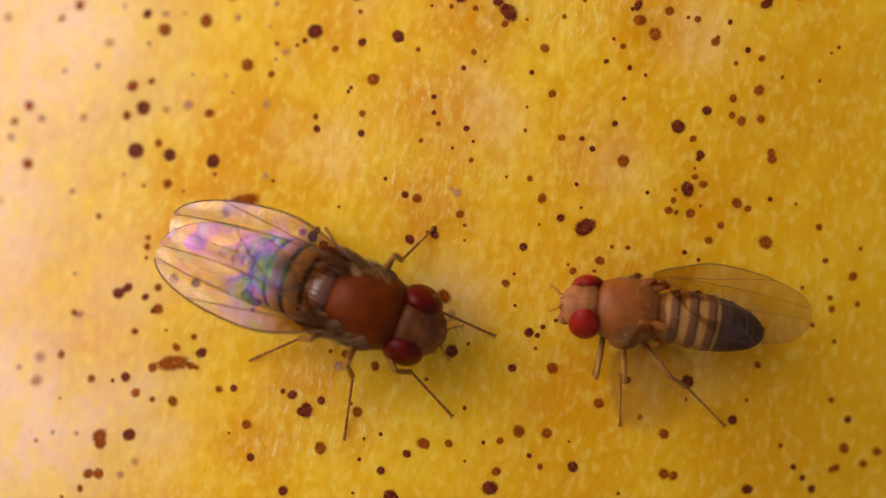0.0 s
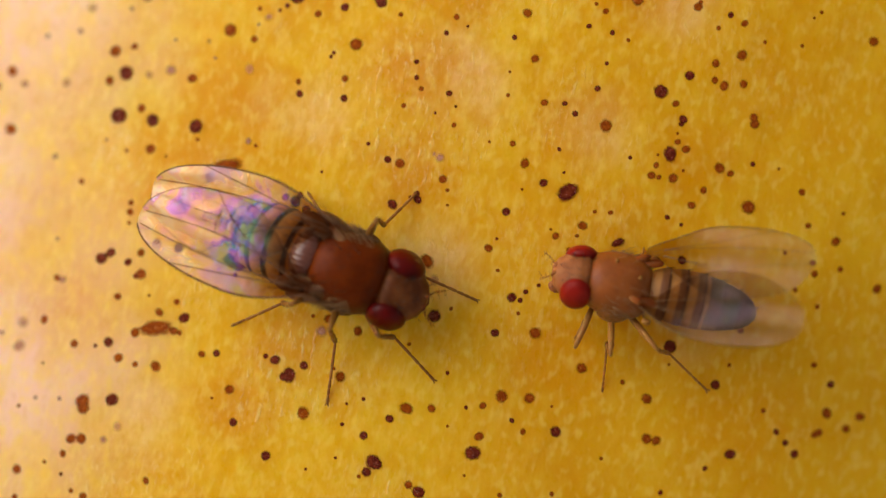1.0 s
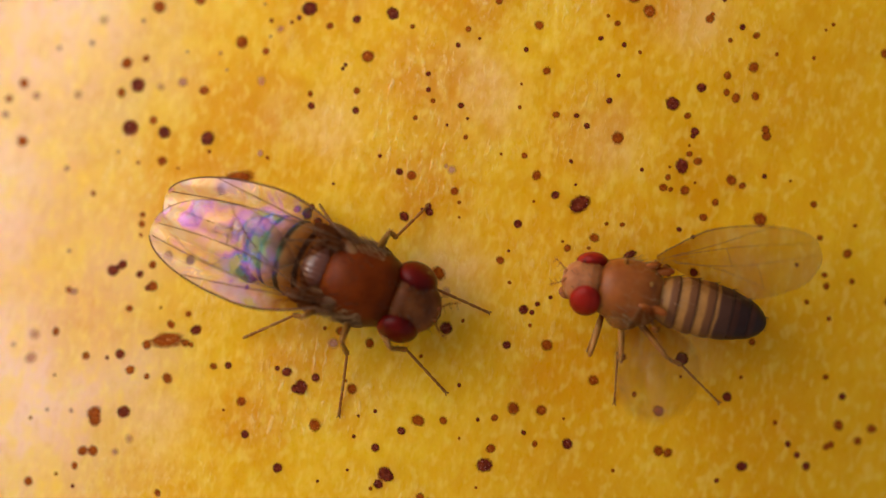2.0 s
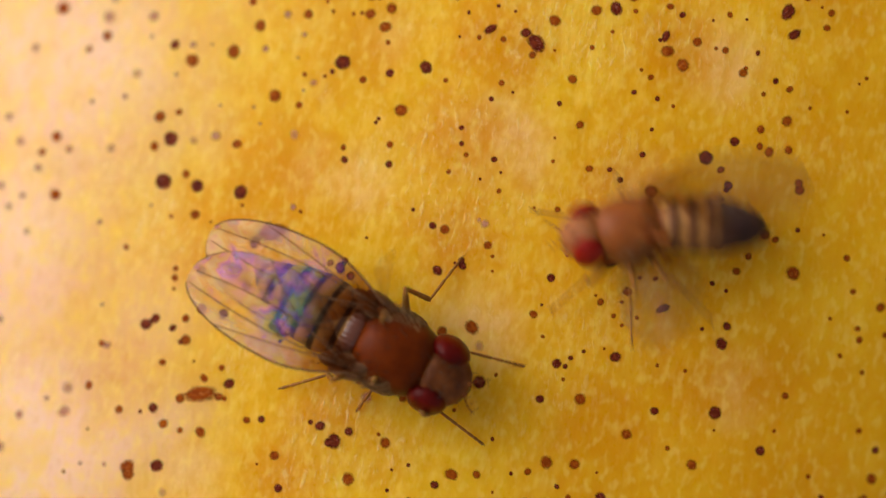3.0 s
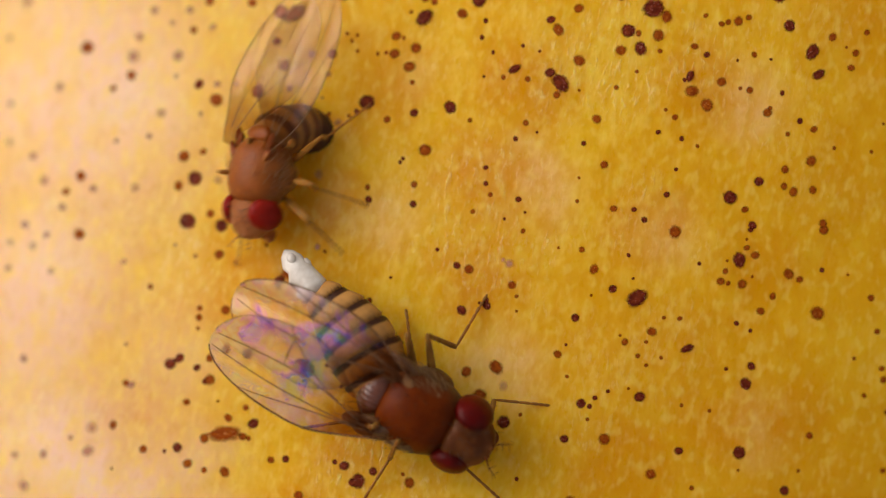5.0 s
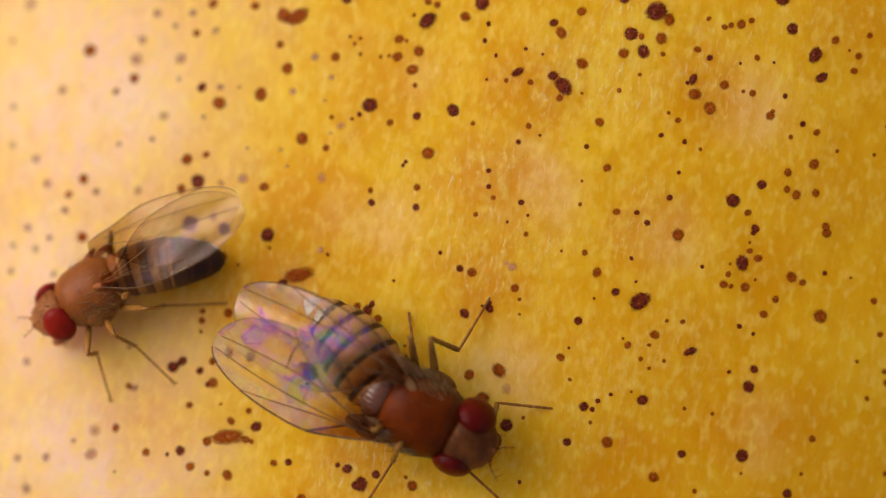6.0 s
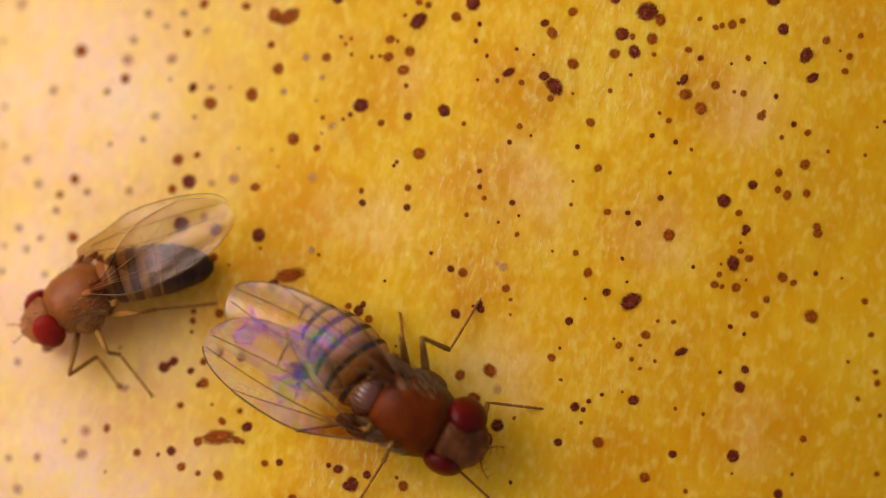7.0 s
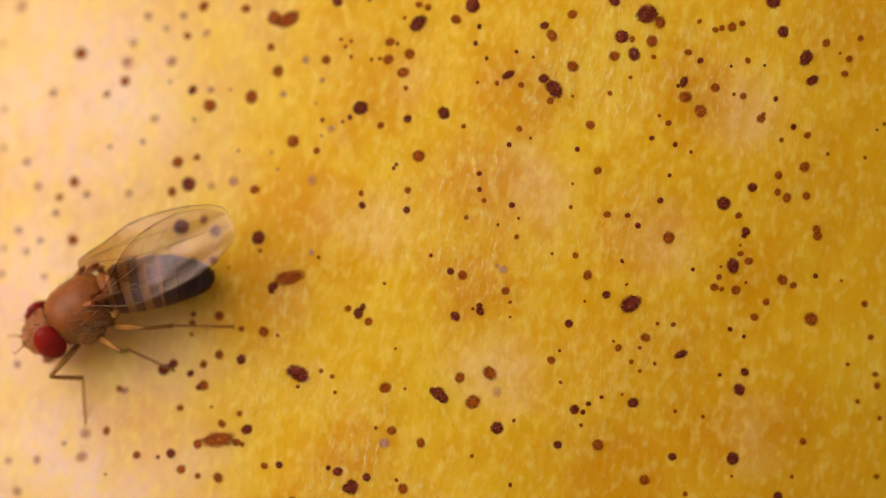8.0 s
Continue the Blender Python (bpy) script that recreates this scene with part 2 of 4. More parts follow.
def wing_material(name, length, side, gloss, colour, dusk, clarity, rough):
    """Clear membrane with the interference colours of a thin film in its gloss."""
    k = Nodes(name)
    co = k.coords()
    u = k.math("MULTIPLY", k.axis(co, 0), 1.0 / length)
    v = k.math("MULTIPLY", k.axis(co, 1), -side / length)
    cloud, patch = k.noise(co, 2.3, 3.0, 0.55, 0.8), k.noise(co, 1.7, 2.0, 0.5, 0.6)
    lead = k.span(v, 0.04, 0.11)
    film = k.math("ADD", k.math("MULTIPLY_ADD", u, 0.62, 0.04), k.math("ADD", k.math("MULTIPLY_ADD", cloud, 1.30, -0.65), k.math("MULTIPLY", lead, 0.22)))
    tint = k.ramp(film, [(0.0, (0.45, 0.34, 0.22)), (0.22, (0.50, 0.46, 0.26)), (0.31, (0.22, 0.58, 0.30)), (0.38, (0.16, 0.30, 0.92)), (0.46, (0.52, 0.18, 0.88)),
                         (0.53, (0.95, 0.38, 0.72)), (0.61, (1.0, 0.58, 0.28)), (0.70, (1.0, 0.76, 0.48)), (0.80, (0.96, 0.56, 0.58)), (0.90, (0.78, 0.60, 0.82)), (1.0, (0.80, 0.86, 0.62))])
    glossy, clear, mix = k.n.new("ShaderNodeBsdfGlossy"), k.n.new("ShaderNodeBsdfTransparent"), k.n.new("ShaderNodeMixShader")
    k.put(glossy.inputs["Color"], k.mix(colour, (0.90, 0.66, 0.50), tint))
    glossy.inputs["Roughness"].default_value = rough
    b = k.n.new("ShaderNodeBump")
    b.inputs["Distance"].default_value, b.inputs["Strength"].default_value = 0.03 * MM, 0.5
    k.put(b.inputs["Height"], k.noise(co, 2.6, 2.0))
    k.l.new(b.outputs[0], glossy.inputs["Normal"])
    base = k.math("ADD", u, k.math("MULTIPLY_ADD", k.noise(co, 6.0, 2.0), 0.22, -0.11))
    k.put(clear.inputs["Color"], k.mix(k.span(base, 0.16, 0.44), dusk, clarity))
    middle = k.math("MULTIPLY", k.span(k.math("ABSOLUTE", k.math("ADD", v, 0.055)), 0.03, 0.11, 1.0, 0.0), k.span(u, 0.30, 0.45))
    share = k.math("MAXIMUM", k.math("MAXIMUM", k.span(patch, 0.40, 0.66, 0.16, 0.9), k.math("MULTIPLY", lead, 0.75)), k.math("MULTIPLY", middle, k.span(cloud, 0.3, 0.5, 0.6, 1.0)))
    k.put(mix.inputs[0], k.math("MULTIPLY", share, k.span(base, 0.18, 0.42, 0.06 * gloss, gloss)))
    k.l.new(clear.outputs[0], mix.inputs[1]), k.l.new(glossy.outputs[0], mix.inputs[2])
    k.l.new(mix.outputs[0], k.n["Material Output"].inputs["Surface"])
    return k.m


def plain_material(name, low, high, rough, grain):
    k = Nodes(name)
    n = k.noise(k.coords(), grain, 4.0)
    k.set(Base_Color=k.mix(n, low, high), Roughness=rough, Specular_IOR_Level=0.25)
    return k.m


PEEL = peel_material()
DARK = spot_material("dark_spot_crust", (0.066, 0.0075, 0.0030), (0.20, 0.032, 0.010), (0.55, 0.24, 0.19), 0.99, 0.005, 0.62)
BROWN = spot_material("brown_spot_skin", (0.17, 0.024, 0.0015), (0.34, 0.075, 0.005), (0.58, 0.26, 0.08), 0.95, 0.003, 0.52)
FADED = spot_material("faded_spot_skin", (0.36, 0.14, 0.08), (0.50, 0.27, 0.19), (0.62, 0.42, 0.36), 0.70, 0.0015, 0.30)
THORAX_F = thorax_material("dark_thorax_cuticle", (0.085, 0.0115, 0.0005), (0.132, 0.0205, 0.0009), (0.14, 0.054, 0.016), 0.30, 0.06, 0.66, 0.92)
SHIELD_F = shield_material("glossy_shield_cuticle", (0.090, 0.015, 0.003), (0.14, 0.030, 0.006))
HINGE_F = cuticle_material("brown_wing_base", (0.10, 0.038, 0.011), (0.25, 0.11, 0.036), 0.36, 16.0, 0.35)
THORAX_M = thorax_material("amber_thorax_cuticle", (0.20, 0.048, 0.006), (0.27, 0.072, 0.011), (0.30, 0.110, 0.025), 0.34, 0.16, 0.36, 0.70)
FACE_F = cuticle_material("dark_face_cuticle", (0.085, 0.020, 0.003), (0.19, 0.058, 0.015), 0.42, 14.0, 0.10)
FACE_M = cuticle_material("amber_face_cuticle", (0.24, 0.070, 0.017), (0.37, 0.135, 0.045), 0.45, 12.0, 0.12)
LEG_F = cuticle_material("brown_leg_cuticle", (0.17, 0.068, 0.010), (0.28, 0.125, 0.022), 0.45, 20.0)
LEG_M = cuticle_material("tan_leg_cuticle", (0.22, 0.088, 0.013), (0.33, 0.145, 0.025), 0.45, 20.0)
RING_F = banded_material("banded_ring_cuticle", (0.50, 0.24, 0.065), (0.045, 0.015, 0.007), 0.165)
RING_M = banded_material("amber_ring_cuticle", (0.34, 0.145, 0.034), (0.13, 0.046, 0.016), 0.12)
RING_DUSK = banded_material("dusky_ring_cuticle", (0.32, 0.135, 0.035), (0.06, 0.022, 0.012), 0.06)
RING_BLACK = banded_material("black_ring_cuticle", (0.050, 0.015, 0.008), (0.026, 0.009, 0.007), 0.1, 0.38)
EYE_F = eye_material("dark_compound_eye", (0.055, 0.0010, 0.0006), (0.10, 0.0022, 0.0012))
EYE_M = eye_material("red_compound_eye", (0.14, 0.004, 0.002), (0.25, 0.010, 0.005))
WING_F = [wing_material("iridescent_wing_membrane", 2.04, side, 0.40, 0.97, (0.52, 0.33, 0.19), (0.94, 0.91, 0.85), 0.30) for side in (1, -1)]
WING_M = [wing_material("clear_wing_membrane", 1.83, side, 0.065, 0.30, (0.58, 0.45, 0.30), (0.79, 0.75, 0.65), 0.40) for side in (1, -1)]
VEIN_M = plain_material("pale_vein_cuticle", (0.11, 0.050, 0.016), (0.18, 0.085, 0.030), 0.45, 20.0)
VEIN = plain_material("vein_cuticle", (0.075, 0.030, 0.010), (0.14, 0.060, 0.022), 0.45, 20.0)
HAIR = plain_material("black_bristle", (0.012, 0.008, 0.006), (0.03, 0.018, 0.012), 0.4, 20.0)
DOWN = plain_material("brown_down", (0.16, 0.075, 0.028), (0.36, 0.20, 0.09), 0.35, 20.0)
WHITE = plain_material("white_membrane", (0.42, 0.34, 0.27), (0.78, 0.72, 0.66), 0.22, 9.0)
TABLE = plain_material("pale_table_top", (0.42, 0.38, 0.33), (0.52, 0.48, 0.42), 0.6, 0.2)
STEM = plain_material("brown_stem", (0.10, 0.06, 0.02), (0.25, 0.17, 0.05), 0.7, 0.6)


# ---- mesh helpers; shapes are given in millimetres ----
def part(name, bm, material, parent=None, label=""):
    bmesh.ops.scale(bm, vec=(MM, MM, MM), verts=bm.verts)
    bmesh.ops.recalc_face_normals(bm, faces=bm.faces)
    for f in bm.faces:
        f.smooth = True
    me = bpy.data.meshes.new(name)
    bm.to_mesh(me)
    bm.free()
    me.materials.append(material)
    ob = new(name, me)
    ob.parent = parent
    return tagged(ob, label)


def loft(bm, rings, segments=20, closed=True):
    """Skin over ellipses: (centre, half width, half height up, half height down, tangent); the ring's width lies across the tangent."""
    loops = []
    for c, w, up, down, tan in rings:
        c, t = Vector(c), Vector(tan).normalized()
        side = Vector((0, 0, 1)).cross(t)
        side = side.normalized() if side.length > 1e-6 else Vector((0, 1, 0))
        top = t.cross(side)
        loop = []
        for k in range(segments):
            a = 2 * math.pi * k / segments
            h = up if math.sin(a) > 0 else down
            loop.append(bm.verts.new(c + side * (w * math.cos(a)) + top * (h * math.sin(a))))
        loops.append(loop)
    for a, b in zip(loops, loops[1:]):
        for k in range(segments):
            bm.faces.new((a[k], a[(k + 1) % segments], b[(k + 1) % segments], b[k]))
    if closed:
        bm.faces.new(loops[0]), bm.faces.new(loops[-1])
    return bm


def tube(bm, points, radii, segments=8):
    pts = [Vector(p) for p in points]
    rings = []
    for k, p in enumerate(pts):
        t = pts[min(k + 1, len(pts) - 1)] - pts[max(k - 1, 0)]
        r = radii[k] if isinstance(radii, (list, tuple)) else radii
        rings.append((p, r, r, r, t))
    return loft(bm, rings, segments)


def blob(bm, centre, size, turn=None, u=20, v=14):
    made = bmesh.ops.create_uvsphere(bm, u_segments=u, v_segments=v, radius=1.0)["verts"]
    bmesh.ops.scale(bm, vec=size, verts=made)
    if turn is not None:
        bmesh.ops.transform(bm, matrix=turn, verts=made)
    bmesh.ops.translate(bm, vec=centre, verts=made)
    return bm


def hair(bm, root, direction, length, r=0.006, droop=0.25):
    root, d = Vector(root), Vector(direction).normalized()
    mid = root + d * length * 0.5
    tip = root + d * length + Vector((0, 0, -droop * length))
    return tube(bm, (root, mid, tip), (r, r * 0.7, r * 0.15), 4)


# ---- fruit flies: x forward, y to the fly's left, z up from the peel ----
class Fly:
    """One fly: its parts, its hips and the lengths of its legs."""


def thorax_part(fly, s, mat):
    bm = bmesh.new()
    rings = []
    for x, w, up, down in ((0.45, 0.13, 0.12, 0.10), (0.42, 0.24, 0.22, 0.20), (0.35, 0.335, 0.305, 0.30), (0.22, 0.39, 0.36, 0.36), (0.06, 0.41, 0.38, 0.38), (-0.10, 0.41, 0.38, 0.37),
                           (-0.22, 0.395, 0.355, 0.35), (-0.31, 0.35, 0.30, 0.32), (-0.37, 0.28, 0.22, 0.28), (-0.41, 0.20, 0.14, 0.24), (-0.44, 0.10, 0.07, 0.16)):
        rings.append(((x * s, 0, 0.60 * s), w * s, up * s, down * s, (-1, 0, 0)))
    loft(bm, rings, 28)
    for k in (1, -1):
        blob(bm, (0.32 * s, 0.27 * k * s, 0.66 * s), (0.10 * s, 0.07 * s, 0.08 * s), u=12, v=8)
        blob(bm, (0.02 * s, 0.36 * k * s, 0.50 * s), (0.20 * s, 0.09 * s, 0.18 * s), u=14, v=10)
    part("thorax", bm, mat, fly.root)
    bm = bmesh.new()
    z, size = (0.75, (0.12, 0.21, 0.09)) if fly.male else (0.78, (0.155, 0.25, 0.11))
    blob(bm, (-0.45 * s, 0, z * s), [q * s for q in size], Matrix.Rotation(radians(-6), 4, "Y"), 28, 18)
    part("scutellum", bm, mat if fly.male else SHIELD_F, fly.root)


def head_part(fly, body, mat):
    s = body * (0.99 if fly.male else 1.03)
    bm = bmesh.new()
    rings = []
    for x, w, up, down in ((-0.13, 0.16, 0.14, 0.16), (-0.10, 0.27, 0.23, 0.24), (-0.03, 0.33, 0.28, 0.30), (0.06, 0.32, 0.27, 0.31), (0.14, 0.29, 0.23, 0.29), (0.23, 0.245, 0.185, 0.26), (0.31, 0.17, 0.12, 0.20), (0.35, 0.08, 0.05, 0.10)):
        rings.append(((x * s, 0, 0), w * s, up * s, down * s, (-1, 0, 0)))
    loft(bm, rings, 24)
    for x, y in ((-0.02, 0.0), (-0.06, 0.045), (-0.06, -0.045)):
        blob(bm, (x * s, y * s, 0.275 * s), (0.012 * s, 0.012 * s, 0.012 * s), u=8, v=6)
    head = part("head", bm, mat, fly.root)
    for k in (1, -1):
        bm = bmesh.new()
        blob(bm, (0.03 * s, 0.265 * k * s, 0.03 * s), (0.205 * s, 0.135 * s, 0.25 * s), Matrix.Rotation(radians(14 * k), 4, "X") @ Matrix.Rotation(radians(-10 * k), 4, "Z"), 28, 20)
        part("eye", bm, EYE_M if fly.male else EYE_F, head, "dark red faceted compound eye")
        bm = bmesh.new()
        blob(bm, (0.34 * s, 0.055 * k * s, 0.05 * s), (0.035 * s, 0.03 * s, 0.035 * s), u=10, v=8)
        blob(bm, (0.335 * s, 0.06 * k * s, 0.0 * s), (0.032 * s, 0.03 * s, 0.065 * s), u=10, v=8)
        tube(bm, ((0.34 * s, 0.07 * k * s, 0.02 * s), (0.41 * s, 0.13 * k * s, 0.05 * s), (0.52 * s, 0.19 * k * s, 0.06 * s)), (0.010 * s, 0.007 * s, 0.003 * s), 5)
        for j in range(5):
            p = Vector((0.37 + 0.03 * j, 0.10 * k + 0.017 * k * j, 0.035 + 0.006 * j)) * s
            hair(bm, p, (0.6, 0.9 * k * (1 if j % 2 else -1), 0.2), 0.08 * s, 0.004)
        part("antenna", bm, mat, head)
    bm = bmesh.new()
    tube(bm, ((0.12 * s, 0, -0.22 * s), (0.15 * s, 0, -0.33 * s), (0.19 * s, 0, -0.42 * s)), (0.09 * s, 0.07 * s, 0.08 * s), 12)
    blob(bm, (0.21 * s, 0, -0.44 * s), (0.10 * s, 0.09 * s, 0.05 * s), u=12, v=8)
    part("proboscis", bm, mat, head)
    bm = bmesh.new()
    for k in (1, -1):
        for x, y, z, d in ((-0.07, 0.11, 0.26, (-0.5, 0.3, 1)), (0.03, 0.13, 0.26, (0.5, 0.3, 1)), (0.10, 0.12, 0.22, (0.8, 0.2, 0.7)), (-0.10, 0.05, 0.24, (-0.6, 0.6, 1)), (0.20, 0.12, -0.08, (1, 0.5, -0.1))):
            hair(bm, (x * s, y * k * s, z * s), (d[0], d[1] * k, d[2]), 0.17 * s, 0.0045)
    rnd = random.Random(3)
    for j in range(70):
        x, y = rnd.uniform(-0.08, 0.28), rnd.uniform(-0.2, 0.2)
        z = 0.27 * math.sqrt(max(0.05, 1 - (y / 0.34) ** 2)) * math.sqrt(max(0.05, 1 - (max(0.0, x) / 0.36) ** 2))
        hair(bm, (x * s, y * s, z * s), (0.8, y * 2, 0.6), 0.06 * s, 0.0022)
    tagged(part("bristle", bm, HAIR, head), "black head bristles", kind="stuff")
    head.matrix_basis = pose((0.39 * body + 0.11 * s) * MM, 0, 0.60 * body * MM, 0, -4, 0)


RINGS = 6


def abdomen_parts(fly, s, male):
    """Six overlapping rings, each turned on the one before; x runs backwards."""
    fly.rings, fly.pitch_of_ring = [], []
    widths = (0.28, 0.345, 0.375, 0.365, 0.315, 0.225, 0.06) if not male else (0.27, 0.335, 0.355, 0.35, 0.32, 0.255, 0.08)
    fly.step = 0.20 if not male else 0.224
    for k in range(RINGS):
        w0, w1 = widths[k], widths[k + 1]
        bm = bmesh.new()
        step = fly.step
        last = k == RINGS - 1
        rows = [(-0.06, w0 * 0.86), (0.03, w0), (step * 0.5, (w0 + w1) * 0.5 + 0.012), (step * 0.9, w1 + 0.014), (step * 1.06, w1 + 0.010), (step * 1.1, w1 * 0.9)]
        if last:
            rows = [(-0.02, w0 * 0.9), (0.03, w0), (step * 0.5, w0 * 0.86), (step * 0.9, w0 * 0.60), (step * 1.15, w0 * 0.30), (step * 1.22, w0 * 0.08)]
        loft(bm, [((x * s, 0, 0), w * s, w * 0.86 * s, w * 0.84 * s, (1, 0, 0)) for x, w in rows], 24)
        for j in range(16):
            a = radians(10 + 160 * j / 15)
            hair(bm, (step * 0.95 * s, w1 * 1.02 * math.cos(a) * s, w1 * 0.9 * math.sin(a) * s), (1.0, 0.35 * math.cos(a), 0.35 * math.sin(a)), 0.075 * s, 0.0035, 0.1)
        mat = (RING_BLACK if k >= 4 else RING_DUSK if k == 3 else RING_M) if male else RING_F
        fly.rings.append(part("abdomen_ring", bm, mat, fly.root, ("glossy black hind ring" if male and k >= 4 else "")))
    if not male:
        bm = bmesh.new()
        tube(bm, ((-0.05 * s, 0, 0), (0.06 * s, 0.01, 0.01), (0.14 * s, -0.01, 0), (0.22 * s, 0.02, 0.02), (0.31 * s, 0.0, 0.01), (0.40 * s, 0.015, 0), (0.50 * s, 0.01, 0), (0.55 * s, 0.01, 0)), (0.14, 0.19, 0.15, 0.17, 0.12, 0.13, 0.08, 0.02), 14)
        for j in range(7):
            a = 2.4 * j
            blob(bm, (0.10 + 0.055 * j, 0.10 * math.cos(a), 0.10 * math.sin(a)), (0.070, 0.055, 0.055), u=8, v=6)
        fly.egg_tube = part("ovipositor", bm, WHITE, fly.root, "wet white pushed-out membrane")


def edge_lead(s):
    rise = math.sin(0.5 * math.pi * min(1.0, s / 0.46))
    tip = 1.0 if s < 0.5 else math.sqrt(max(0.0, 1 - ((s - 0.5) / 0.5) ** 2.3))
    return (0.040 + 0.152 * rise) * tip


def edge_trail(s):
    rise = math.sin(0.5 * math.pi * min(1.0, max(0.0, s - 0.09) / 0.42))
    tip = 1.0 if s < 0.52 else math.sqrt(max(0.0, 1 - ((s - 0.52) / 0.48) ** 2.2))
    return -(0.035 + 0.252 * rise) * tip


def wing_part(fly, length, k, mat):
    """Wing from hinge to tip along x; the leading edge lies on the side -k."""
    def at(s, y):
        camber = 0.012 * math.sin(math.pi * s) - 0.25 * y * y + 0.010 * math.sin(30 * y + 5 * s)
        return Vector((s * length, -k * y * length, camber * length))
    bm = bmesh.new()
    grid = []
    n, m = 34, 14
    for i in range(n + 1):
        s = 0.5 - 0.5 * math.cos(math.pi * i / n)
        a, b = edge_trail(s), edge_lead(s)
        grid.append([bm.verts.new(at(s, a + (b - a) * j / m)) for j in range(m + 1)])
    for i in range(n):
        for j in range(m):
            bm.faces.new((grid[i][j], grid[i + 1][j], grid[i + 1][j + 1], grid[i][j + 1]))
    wing = part("wing", bm, mat, fly.root, "clear veined wing with rainbow sheen")

    def vein(path, r0, r1):
        r0 *= 0.75
        pts = [at(s, y) + Vector((0, 0, 0.002)) for s, y in path]
        v = bmesh.new()
        if fly.male:
            r0, r1 = 0.48 * r0, 0.48 * r1
        tube(v, pts, [r0 + (r1 - r0) * i / (len(pts) - 1) for i in range(len(pts))], 6)
        part("vein", v, VEIN_M if fly.male else VEIN, wing)

    steps = [i / 16 for i in range(17)]
    fringe = bmesh.new()
    for i in range(90):
        q = 0.05 + 0.70 * i / 90
        hair(fringe, at(q, edge_lead(q)), (0.75, -k * 0.7, 0.15 if i % 2 else -0.1), 0.035 if q > 0.35 else 0.055, 0.0022, 0.0)
    tagged(part("fringe", fringe, VEIN_M if fly.male else VEIN, wing), "fine bristles on the leading edge", kind="stuff")
    vein([(0.005 + 0.985 * q, edge_lead(0.005 + 0.985 * q)) for q in (0.5 - 0.5 * math.cos(math.pi * t) for t in [i / 24 for i in range(25)])], 0.013, 0.007)
    vein([(0.03 + 0.965 * q, edge_trail(0.03 + 0.965 * q)) for q in (0.5 - 0.5 * math.cos(math.pi * t) for t in [i / 24 for i in range(25)])], 0.004, 0.004)
    vein([(0.10 + 0.66 * t, 0.035 + (edge_lead(0.76) - 0.035) * t ** 1.5 + 0.02 * math.sin(math.pi * t)) for t in steps], 0.009, 0.005)
    vein([(0.10 + 0.875 * t, 0.025 + 0.030 * math.sin(math.pi * t) + 0.012 * t) for t in steps], 0.009, 0.005)
    vein([(0.10 + 0.87 * t, 0.0 - 0.055 * math.sin(math.pi * t ** 0.9) - 0.035 * t) for t in steps], 0.009, 0.005)
    vein([(0.10 + 0.55 * t, -0.01 - 0.09 * t - (abs(edge_trail(0.65)) - 0.10) * t ** 2.6) for t in steps], 0.009, 0.005)
    for y0, y1, reach_out in ((0.012, 0.045, 0.22), (-0.005, 0.015, 0.24), (-0.02, -0.05, 0.22))[:2 if fly.male else 3]:
        vein([(0.0 + reach_out * t, y0 + (y1 - y0) * t + 0.006 * math.sin(3 * t)) for t in (0, 0.25, 0.5, 0.75, 1)], 0.007, 0.003)
    vein([(0.43, 0.057), (0.432, 0.0), (0.434, -0.066)], 0.005, 0.005)
    vein([(0.585, -0.072), (0.60, -0.14), (0.595, -0.212)], 0.005, 0.005)
    return wing


def leg_parts(fly, index, lengths, r, mat):
    femur, shin, foot = lengths
    bm = bmesh.new()
    tube(bm, ((0, 0, 0), (femur * 0.2, 0, 0.01), (femur * 0.5, 0, 0.012), (femur * 0.85, 0, 0.004), (femur, 0, 0)), (r * 0.9, r * 1.25, r * 1.3, r * 0.95, r * 0.7), 10)
    for j in range(8):
        hair(bm, (femur * (0.15 + 0.1 * j), 0, r * (1 if j % 2 else -1)), (0.8, 0.3 if j % 3 else -0.3, 1 if j % 2 else -1), r * 1.8, 0.004, 0.0)
    leg = part("leg", bm, mat, fly.root)
    bm = bmesh.new()
    tube(bm, ((0, 0, 0), (shin * 0.1, 0, 0), (shin * 0.6, 0, -0.004), (shin * 0.95, 0, 0), (shin, 0, 0)), (r * 0.6, r * 0.68, r * 0.78, r * 0.85, r * 0.5), 8)
    for j in range(30):
        a = 2.4 * j
        hair(bm, (shin * (0.08 + 0.03 * j), r * 0.6 * math.cos(a), r * 0.6 * math.sin(a)), (1.1, 0.8 * math.cos(a), 0.8 * math.sin(a)), r * 1.4, 0.0028, 0.0)
    shin_ob = part("tibia", bm, mat, leg)
    bm = bmesh.new()
    x = 0.0
    for j, share in enumerate((0.42, 0.2, 0.14, 0.1, 0.14)):
        a, b = x, x + share * foot
        tube(bm, ((a, 0, 0), (a + 0.2 * (b - a), 0, 0), (b - 0.02, 0, 0), (b, 0, 0)), (r * 0.30, r * 0.44, r * 0.50, r * 0.30), 7)
        hair(bm, (b - 0.01, 0, -r * 0.3), (0.8, 0.3, -1), r * 1.2, 0.004, 0.0)
        x = b
    for k in (1, -1):
        tube(bm, ((foot - 0.01, 0, 0), (foot + 0.02, 0.018 * k, 0.006), (foot + 0.035, 0.024 * k, -0.015)), (0.010, 0.008, 0.003), 5)
    foot_ob = part("tarsus", bm, mat, leg)
    fly.legs.append((leg, shin_ob, foot_ob, lengths))


